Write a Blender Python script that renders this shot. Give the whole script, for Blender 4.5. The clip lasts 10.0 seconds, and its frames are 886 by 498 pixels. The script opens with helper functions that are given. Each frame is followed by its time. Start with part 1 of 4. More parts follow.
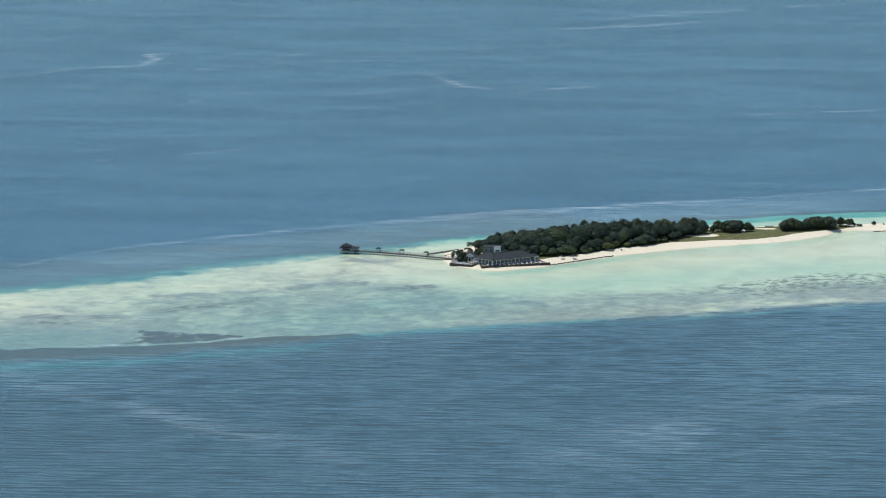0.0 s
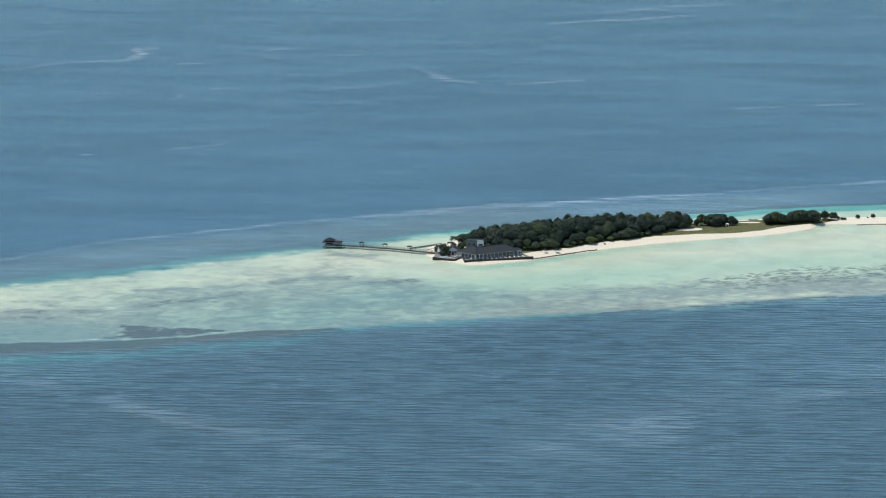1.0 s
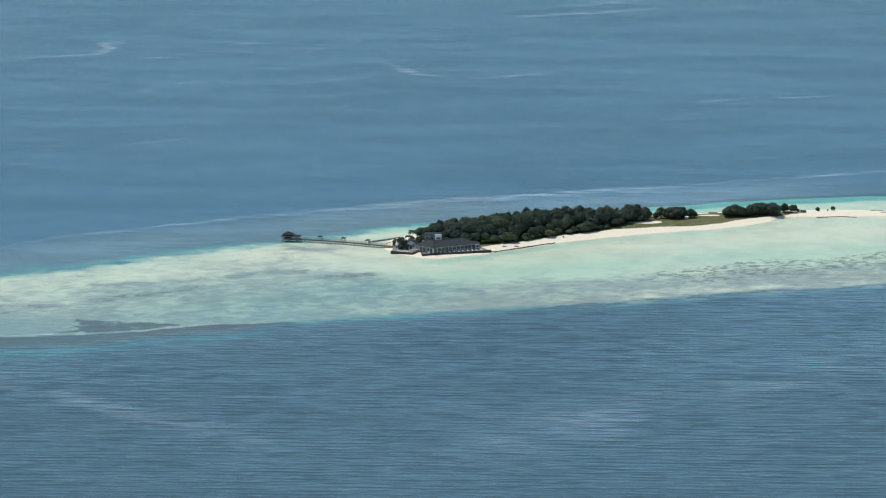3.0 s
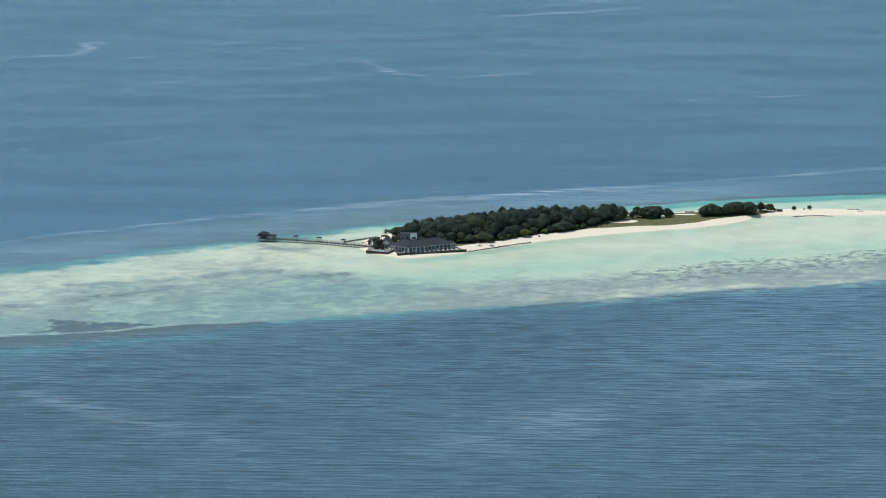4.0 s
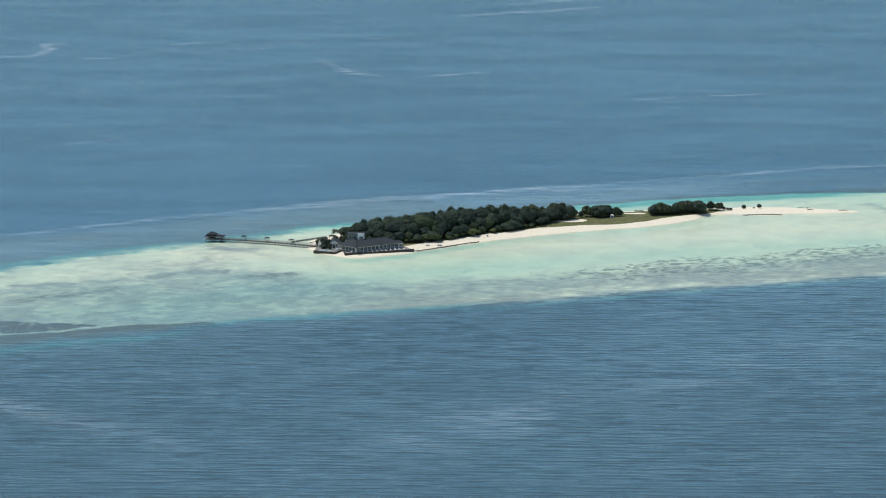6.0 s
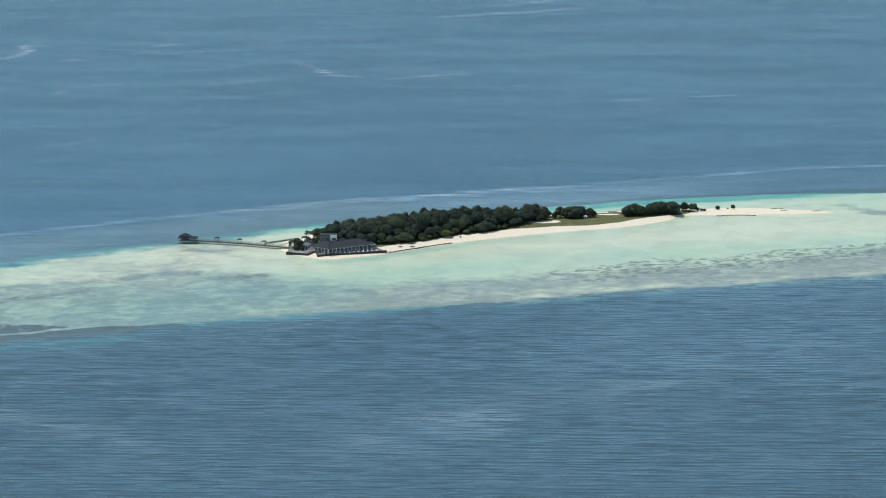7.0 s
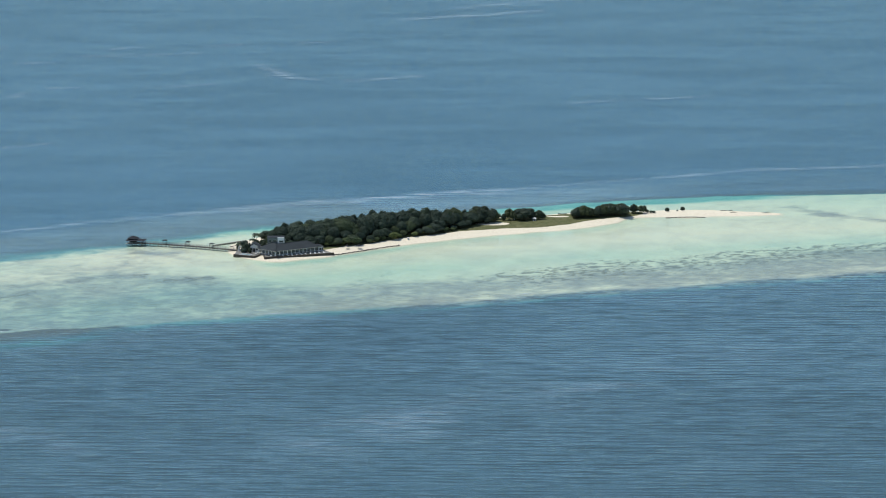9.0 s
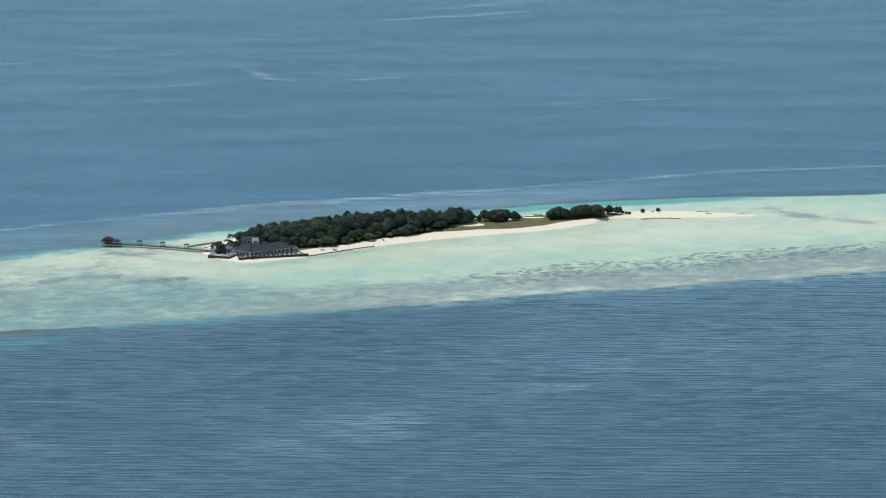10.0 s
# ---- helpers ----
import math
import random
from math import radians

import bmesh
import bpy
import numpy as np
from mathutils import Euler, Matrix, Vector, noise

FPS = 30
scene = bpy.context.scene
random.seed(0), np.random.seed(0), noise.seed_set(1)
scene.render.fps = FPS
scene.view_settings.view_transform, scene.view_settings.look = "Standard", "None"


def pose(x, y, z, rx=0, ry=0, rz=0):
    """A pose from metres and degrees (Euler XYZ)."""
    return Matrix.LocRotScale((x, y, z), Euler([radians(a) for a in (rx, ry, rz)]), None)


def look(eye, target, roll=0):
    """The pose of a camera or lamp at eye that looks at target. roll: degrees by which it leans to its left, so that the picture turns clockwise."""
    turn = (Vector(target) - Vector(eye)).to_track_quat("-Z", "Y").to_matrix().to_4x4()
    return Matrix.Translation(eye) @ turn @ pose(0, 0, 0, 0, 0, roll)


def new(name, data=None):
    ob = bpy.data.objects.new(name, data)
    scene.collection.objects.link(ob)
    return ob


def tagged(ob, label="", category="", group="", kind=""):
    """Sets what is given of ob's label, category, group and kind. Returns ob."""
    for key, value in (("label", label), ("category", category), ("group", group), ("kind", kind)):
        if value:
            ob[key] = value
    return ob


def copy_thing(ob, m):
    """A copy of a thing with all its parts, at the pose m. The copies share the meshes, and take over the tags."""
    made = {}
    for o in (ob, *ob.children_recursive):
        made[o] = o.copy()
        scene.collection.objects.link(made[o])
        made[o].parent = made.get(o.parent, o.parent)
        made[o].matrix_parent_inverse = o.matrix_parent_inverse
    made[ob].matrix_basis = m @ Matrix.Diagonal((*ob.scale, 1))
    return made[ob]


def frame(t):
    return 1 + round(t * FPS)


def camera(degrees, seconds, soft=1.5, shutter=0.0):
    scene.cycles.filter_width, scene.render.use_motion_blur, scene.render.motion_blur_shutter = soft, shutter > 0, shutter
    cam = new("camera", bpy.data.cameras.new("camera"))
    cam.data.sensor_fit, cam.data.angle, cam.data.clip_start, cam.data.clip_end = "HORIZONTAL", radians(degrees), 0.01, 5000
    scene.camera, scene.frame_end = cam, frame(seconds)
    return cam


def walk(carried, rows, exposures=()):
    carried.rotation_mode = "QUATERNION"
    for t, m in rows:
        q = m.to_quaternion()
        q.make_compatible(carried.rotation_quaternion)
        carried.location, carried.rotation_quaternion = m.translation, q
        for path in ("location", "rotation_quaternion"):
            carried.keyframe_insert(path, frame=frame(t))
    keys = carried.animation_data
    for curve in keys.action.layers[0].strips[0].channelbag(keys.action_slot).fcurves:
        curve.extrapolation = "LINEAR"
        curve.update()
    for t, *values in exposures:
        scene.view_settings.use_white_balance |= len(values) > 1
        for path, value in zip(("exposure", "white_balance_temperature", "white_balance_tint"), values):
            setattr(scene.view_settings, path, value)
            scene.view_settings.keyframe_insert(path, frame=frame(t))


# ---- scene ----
# ---------------------------------------------------------------- camera
cam = camera(12.5, 10.0, soft=1.03)
PATH = [
    (0.0, -0.000, -0.000, 500.000, -0.0071, -12.3980, -0.4167),
    (0.5, 5.016, 0.003, 500.025, -0.0002, -12.4377, -0.3649),
    (1.0, 10.698, -0.000, 500.051, 0.0029, -12.4814, -0.3324),
    (1.5, 16.601, -0.016, 500.079, 0.0057, -12.5120, -0.2991),
    (2.0, 22.861, -0.056, 500.111, 0.0075, -12.5460, -0.2668),
    (2.5, 29.280, -0.131, 500.150, 0.0096, -12.5643, -0.2190),
    (4.0, 50.669, -0.484, 500.290, 0.0074, -12.5786, -0.0946),
    (4.5, 58.044, -0.661, 500.344, 0.0059, -12.5880, -0.0495),
    (5.0, 65.773, -0.883, 500.404, 0.0031, -12.5977, -0.0060),
    (5.5, 73.586, -1.121, 500.472, 0.0011, -12.5919, 0.0422),
    (7.0, 97.629, -1.887, 500.690, -0.0060, -12.5690, 0.1638),
    (7.5, 105.350, -2.161, 500.760, -0.0063, -12.5589, 0.2048),
    (8.0, 113.112, -2.450, 500.824, -0.0069, -12.5534, 0.2317),
    (8.5, 120.541, -2.759, 500.882, -0.0055, -12.5415, 0.2460),
    (9.0, 128.101, -3.094, 500.932, -0.0058, -12.5388, 0.2338),
    (9.5, 135.249, -3.438, 500.978, -0.0037, -12.5353, 0.2187),
    (10.0, 142.425, -3.782, 501.023, -0.0018, -12.5254, 0.1937),
]
walk(cam, [(t, pose(x, y, z, 90 + pitch, roll, yaw)) for t, x, y, z, yaw, pitch, roll in PATH])

# ---------------------------------------------------------------- light
SUN_ELEV, SUN_AZ = 66.0, -70.0      # degrees; azimuth clockwise from +y
scene.view_settings.exposure = 0.0
world = bpy.data.worlds.new("sky")
scene.world = world
world.use_nodes = True
wn = world.node_tree.nodes
sky = wn.new("ShaderNodeTexSky")
sky.sky_type, sky.sun_disc = "NISHITA", False
sky.sun_elevation, sky.sun_rotation = radians(SUN_ELEV), radians(SUN_AZ)
sky.air_density, sky.dust_density, sky.ozone_density = 1.0, 0.5, 2.0
wn["Background"].inputs["Strength"].default_value = 0.12
world.node_tree.links.new(sky.outputs[0], wn["Background"].inputs[0])
sun = new("sun", bpy.data.lights.new("sun", "SUN"))
sun.data.energy, sun.data.angle, sun.data.color = 3.25, radians(0.6), (1.0, 0.96, 0.9)
_az, _el = radians(SUN_AZ), radians(SUN_ELEV)
_to = Vector((math.sin(_az) * math.cos(_el), math.cos(_az) * math.cos(_el), math.sin(_el)))
sun.matrix_world = look((0, 2300, 600), Vector((0, 2300, 600)) - _to)


# ---------------------------------------------------------------- node helpers
class Nodes:
    """A small wrapper that builds one node material."""

    def __init__(self, name):
        self.mat = bpy.data.materials.new(name)
        self.mat.use_nodes = True
        self.tree = self.mat.node_tree
        self.tree.nodes.clear()

    def add(self, kind, **sockets):
        n = self.tree.nodes.new(kind)
        for key, v in sockets.items():
            self.put(n.inputs[key.replace("_", " ")], v)
        return n

    def put(self, socket, v):
        if isinstance(v, bpy.types.NodeSocket):
            self.tree.links.new(v, socket)
        elif isinstance(v, bpy.types.Node):
            self.tree.links.new(v.outputs[0], socket)
        else:
            socket.default_value = v

    def math(self, op, a, b=0.0, c=None, clamp=False):
        n = self.tree.nodes.new("ShaderNodeMath")
        n.operation, n.use_clamp = op, clamp
        self.put(n.inputs[0], a)
        self.put(n.inputs[1], b)
        if c is not None:
            self.put(n.inputs[2], c)
        return n.outputs[0]

    def mix(self, fac, a, b, kind="MIX"):
        n = self.tree.nodes.new("ShaderNodeMix")
        n.data_type, n.blend_type = "RGBA", kind
        self.put(n.inputs[0], fac)
        self.put(n.inputs[6], a)
        self.put(n.inputs[7], b)
        return n.outputs[2]

    def ramp(self, v, lo, hi, a=0.0, b=1.0):
        n = self.tree.nodes.new("ShaderNodeMapRange")
        n.interpolation_type = "SMOOTHSTEP"
        for i, q in enumerate((v, lo, hi, a, b)):
            self.put(n.inputs[i], q)
        return n.outputs[0]

    def attr(self, name):
        n = self.tree.nodes.new("ShaderNodeAttribute")
        n.attribute_name = name
        return n.outputs["Fac"]

    def place(self, sx=1.0, sy=1.0, sz=1.0, turn=0.0):
        t = self.tree.nodes.new("ShaderNodeTexCoord")
        m = self.tree.nodes.new("ShaderNodeMapping")
        m.inputs["Scale"].default_value = (sx, sy, sz)
        m.inputs["Rotation"].default_value = (0, 0, radians(turn))
        self.tree.links.new(t.outputs["Object"], m.inputs[0])
        return m.outputs[0]

    def noise(self, where, scale, detail=4.0, rough=0.55, warp=0.0):
        n = self.add("ShaderNodeTexNoise", Vector=where, Scale=scale, Detail=detail, Roughness=rough, Distortion=warp)
        return n.outputs["Fac"]

    def rand(self):
        return self.tree.nodes.new("ShaderNodeObjectInfo").outputs["Random"]

    def island(self):
        return self.tree.nodes.new("ShaderNodeNewGeometry").outputs["Random Per Island"]

    def bump(self, height, strength, dist):
        return self.add("ShaderNodeBump", Height=height, Strength=strength, Distance=dist).outputs[0]

    def done(self, shader):
        out = self.tree.nodes.new("ShaderNodeOutputMaterial")
        self.put(out.inputs["Surface"], shader)
        return self.mat


def plain(name, colour, dark=0.75, rough=0.7, scale=1.5, metal=0.0, bump=0.15, rand=0.25):
    """A weathered surface: one colour with stains at two scales and a little relief."""
    n = Nodes(name)
    p = n.place()
    big = n.noise(p, scale * 0.35, 3)
    fine = n.noise(p, scale * 6, 5, 0.6)
    c = (*colour, 1)
    d = (*(q * dark for q in colour), 1)
    col = n.mix(n.ramp(big, 0.35, 0.7), c, d)
    col = n.mix(n.math("MULTIPLY", fine, 0.5), col, d)
    col = n.mix(n.math("MULTIPLY", n.rand(), rand), col, d)
    b = n.add("ShaderNodeBsdfPrincipled", Base_Color=col, Roughness=rough, Metallic=metal, Normal=n.bump(fine, bump, 0.05))
    return n.done(b)


# ---------------------------------------------------------------- numeric noise
def value_noise(x, y, seed):
    xi, yi = np.floor(x).astype(np.int64), np.floor(y).astype(np.int64)
    fx, fy = x - xi, y - yi
    fx, fy = fx * fx * (3 - 2 * fx), fy * fy * (3 - 2 * fy)

    def h(a, b):
        q = (a * 374761393 + b * 668265263 + seed * 974711) & 0x7FFFFFFF
        q = ((q ^ (q >> 13)) * 1274126177) & 0x7FFFFFFF
        return ((q ^ (q >> 16)) & 0xFFFF) / 65535.0

    return (h(xi, yi) * (1 - fx) + h(xi + 1, yi) * fx) * (1 - fy) + (h(xi, yi + 1) * (1 - fx) + h(xi + 1, yi + 1) * fx) * fy


def fbm(x, y, size, seed, octaves=4, rough=0.5):
    total, amp, norm = 0.0, 1.0, 0.0
    for k in range(octaves):
        total = total + amp * value_noise(x / size * 2 ** k + 17.3 * k, y / size * 2 ** k - 9.1 * k, seed + k)
        norm += amp
        amp *= rough
    return total / norm


def smooth(lo, hi, v):
    t = np.clip((v - lo) / (hi - lo), 0, 1)
    return t * t * (3 - 2 * t)


def line(points, x):
    """y of a gently curved line through a few plan points."""
    px, py = zip(*points)
    return np.interp(x, px, py)


# ---------------------------------------------------------------- the plan
REEF_NEAR = ((-900, 1860), (-223, 2004), (-185, 2011), (-150, 2017), (-109, 2037), (-78, 2047.5), (-41, 2062), (-6, 2074), (30, 2084), (69, 2096), (109, 2109), (155, 2126),
             (201, 2141.5), (238, 2149), (265, 2158), (302, 2168), (349, 2182), (387, 2192), (900, 2330))
REEF_FAR = ((-900, 1880), (-400, 2062), (-238, 2168), (-148, 2219), (-103, 2244), (-55, 2270), (-20, 2291), (9, 2306), (60, 2328),
            (110, 2347), (161, 2358), (182, 2363), (206, 2372.5), (234, 2381), (268, 2386.5), (293, 2392), (327, 2397.5), (379, 2402.5), (411, 2406), (900, 2440))
SHORE_NEAR = ((4, 2243), (7.7, 2234), (12.3, 2228.3), (22, 2221.6), (28.4, 2218), (36.3, 2218), (47.4, 2223.8), (57, 2227.5), (64.3, 2232), (67, 2235.5), (73, 2238.5), (79.4, 2243.5),
              (89.2, 2250.4), (101.5, 2258), (112, 2264), (128.5, 2272), (145, 2280), (161.6, 2286.5), (178.3, 2292.5), (195, 2297.5), (204, 2302.5), (212.5, 2306.7), (221, 2312.8),
              (229.6, 2319), (233.4, 2327), (242, 2332), (255, 2333.3), (272, 2331.5), (286, 2335), (306, 2336.3), (326, 2338.5))
SHORE_FAR = ((4, 2262), (18, 2280), (32, 2291), (60, 2303), (100, 2315), (150, 2332), (205, 2346), (240, 2350), (262, 2354), (285, 2353), (305, 2348), (326, 2343))
WEED_REACH = ((-215, 0.60), (-147, 0.55), (-100, 0.60), (-30, 0.57), (-3, 0.52), (27, 0.43), (60, 0.36), (94, 0.34), (126, 0.31), (158, 0.30), (190, 0.285), (215, 0.32), (252, 0.32), (305, 0.345), (387, 0.36), (500, 0.38))
GREEN_LINE = ((57, 2240), (70, 2250.5), (79.5, 2255), (89, 2261.7), (99, 2270), (107.5, 2275), (120.6, 2281.5), (129, 2286), (137, 2290.5), (149, 2294), (162, 2298), (178.6, 2300.5),
              (189, 2304), (199, 2308.5), (209.5, 2317), (223, 2325), (234, 2331), (248, 2340))
# where the currents meet behind the reef
RIP_LINE = ((-900, 1700), (-245, 2216), (-216, 2245), (-186, 2270), (-123, 2306), (-57, 2338), (4, 2367), (44, 2380), (78, 2391), (112, 2403), (147, 2416), (181, 2421), (216, 2436),
            (251, 2448), (323, 2473), (377, 2482), (420, 2490), (900, 2560))
# the dark weed bank on the western edge: its landward side, and the patch behind it
BANK_TOP = ((-260, 2024), (-230, 2028), (-187, 2032.5), (-150, 2039.5), (-123, 2045.5), (-97, 2057.5), (-84, 2061), (-64, 2062.6), (-45, 2067.5), (-34, 2065))
PATCH_TOP = ((-166, 2050), (-156, 2072), (-146, 2069), (-131, 2067), (-112, 2067), (-102, 2064), (-95, 2058.5))
WEST_BANK = ((0, -0.80), (0.25, -0.76), (0.45, -0.62), (0.60, -0.46), (0.74, -0.34), (0.88, -0.40), (1, -0.62))
EAST_BANK = ((0, -0.40), (0.12, -0.50), (0.30, -0.64), (0.38, -0.72), (0.46, -0.52), (0.56, -0.34), (0.66, -0.40), (0.80, -0.48), (1, -0.62))


def shore_depth(x, y):
    """How far inside the island a place is, in metres, negative outside."""
    inside = np.minimum(y - line(SHORE_NEAR, x), line(SHORE_FAR, x) - y) * 0.85
    ends = np.minimum(x - 4, 326 - x)
    return np.minimum(inside, ends) + (fbm(x, y, 12, 5, 3) - 0.5) * 1.5


def reef_depth(x, y):
    """How far inside the reef flat, in metres."""
    near = y - line(REEF_NEAR, x) + (fbm(x, y, 18, 21, 4, 0.6) - 0.5) * 8
    far = line(REEF_FAR, x) - y + (fbm(x, y, 28, 31, 5, 0.62) - 0.5) * (8 + 8 * smooth(60, -20, x)) + (fbm(x * 0.35, y, 12, 33, 3) - 0.5) * 16 * smooth(80, 20, x)
    return near, far


def stroke(x, y, points, wide):
    """A soft band along a plan line, 1 on it and fading to the sides."""
    best = np.full_like(x, 1e9)
    for (ax, ay), (bx, by) in zip(points, points[1:]):
        dx, dy = bx - ax, by - ay
        u = np.clip(((x - ax) * dx + (y - ay) * dy) / (dx * dx + dy * dy), 0, 1)
        best = np.minimum(best, (x - ax - u * dx) ** 2 + (y - ay - u * dy) ** 2)
    return np.exp(-best / wide ** 2)


def bed_height(x, y):
    """True height of the land and the sea bed."""
    near, far = reef_depth(x, y)
    span = np.maximum(line(REEF_FAR, x) - line(REEF_NEAR, x), 20)
    bank = np.clip((y - line(REEF_NEAR, x)) / span, 0, 1)
    east = smooth(-40, 80, x)
    flat = line(WEST_BANK, bank) * (1 - east) + line(EAST_BANK, bank) * east
    flat = flat + (0.55 - 0.33 * east) * (fbm(x * 0.6, y, 55, 41, 5, 0.58) - 0.5) - 0.10 * smooth(310, 350, x) * smooth(0.55, 0.8, bank)
    flat = np.minimum(flat, -0.12)
    hidden = smooth(110, 50, x)
    deep = -4.8 + 1.0 * fbm(x, y, 120, 51, 3) - 4.0 * smooth(-3 - 22 * hidden, -25 - 85 * hidden, far)
    # the windward edge: a weedy step in the east, a long ramp off the middle, a shelf in the west
    step = 0.08 * smooth(1, -2, near) + 0.12 * smooth(-3, -9, near) + 0.80 * smooth(-8, -14, near)
    ramp = smooth(9, -13, near) ** 0.9
    shelf = 0.22 * smooth(1, -4, near) + 0.78 * smooth(-2, -34, near)
    e, w = smooth(60, 120, x), smooth(-25, -70, x)
    near_drop = ramp * (1 - e) * (1 - w) + step * e + shelf * w
    # the lee edge: a soft weedy slope in the west, a bright sand step in the east, a sharp edge past the spit
    soft = smooth(27, -22, far) ** 1.5
    hold = 0.7 + 0.6 * fbm(x * 0.5, y, 18, 35, 3)
    bright = 0.07 * hold * smooth(20, 9, far) + 0.22 * smooth(14, 5, far) + (0.78 - 0.07 * hold) * smooth(-4, -9, far)
    sharp = smooth(3, -4, far)
    b, c = smooth(70, 130, x), smooth(305, 345, x)
    far_drop = soft * (1 - b) + (bright * (1 - c) + sharp * c) * b
    sea = flat + (deep - flat) * np.maximum(near_drop, far_drop)
    sea = sea * (1 - 0.22 * np.exp(-((x + 215) / 60) ** 2 - ((y - 1975) / 24) ** 2))
    d = shore_depth(x, y)
    sea = sea - (0.20 + 0.24 * smooth(130, 90, x)) * np.exp(-((d + 4) / 6.5) ** 2) * smooth(14, 32, x) * smooth(250, 215, x)
    lip = 1.2 + 2.0 * smooth(250, 280, x)
    z = np.where(d > -lip, sea * (1 - smooth(-1, 0, d / lip)), sea)
    land = 0.11 * np.clip(d, 0, 9) + 0.05 * np.clip(d - 9, 0, 14) + 0.25 * (fbm(x, y, 9, 61, 3) - 0.5) * smooth(2, 8, d)
    return np.where(d > 0, land + 0.06 * smooth(0, 0.6, d), z)


def ground_height(x, y):
    """The sheet's height: the deep bed is lifted, as the water lifts it to the eye."""
    z = bed_height(x, y)
    return np.where(z < 0, 1.3 * (np.exp(np.minimum(z, 0) / 1.3) - 1), z)


def height_at(x, y):
    return float(ground_height(np.array([float(x)]), np.array([float(y)]))[0])


def axis(*spans):
    """Grid lines: (from, to, step) spans one after the other."""
    out = []
    for a, b, s in spans:
        out.append(np.linspace(a, b, max(2, int(round((b - a) / s)) + 1))[:-1])
    return np.concatenate(out + [np.array([spans[-1][1]])])


def sheet(name, xs, ys, height, material, fields):
    X, Y = np.meshgrid(xs, ys)
    x, y = X.ravel(), Y.ravel()
    z = height(x, y)
    nx, ny = len(xs), len(ys)
    i = (np.arange(ny - 1)[:, None] * nx + np.arange(nx - 1)[None, :]).ravel()
    quads = np.stack([i, i + 1, i + nx + 1, i + nx], 1).astype(np.int32)
    me = bpy.data.meshes.new(name)
    me.vertices.add(len(x))
    me.vertices.foreach_set("co", np.stack([x, y, z], 1).astype(np.float32).ravel())
    me.loops.add(quads.size)
    me.loops.foreach_set("vertex_index", quads.ravel())
    me.polygons.add(len(quads))
    me.polygons.foreach_set("loop_start", np.arange(0, quads.size, 4, dtype=np.int32))
    me.polygons.foreach_set("use_smooth", np.ones(len(quads), bool))
    me.update(calc_edges=True)
    for key, values in fields(x, y, z).items():
        a = me.attributes.new(key, "FLOAT", "POINT")
        a.data.foreach_set("value", np.asarray(values, np.float32))
    me.materials.append(material)
    return new(name, me)


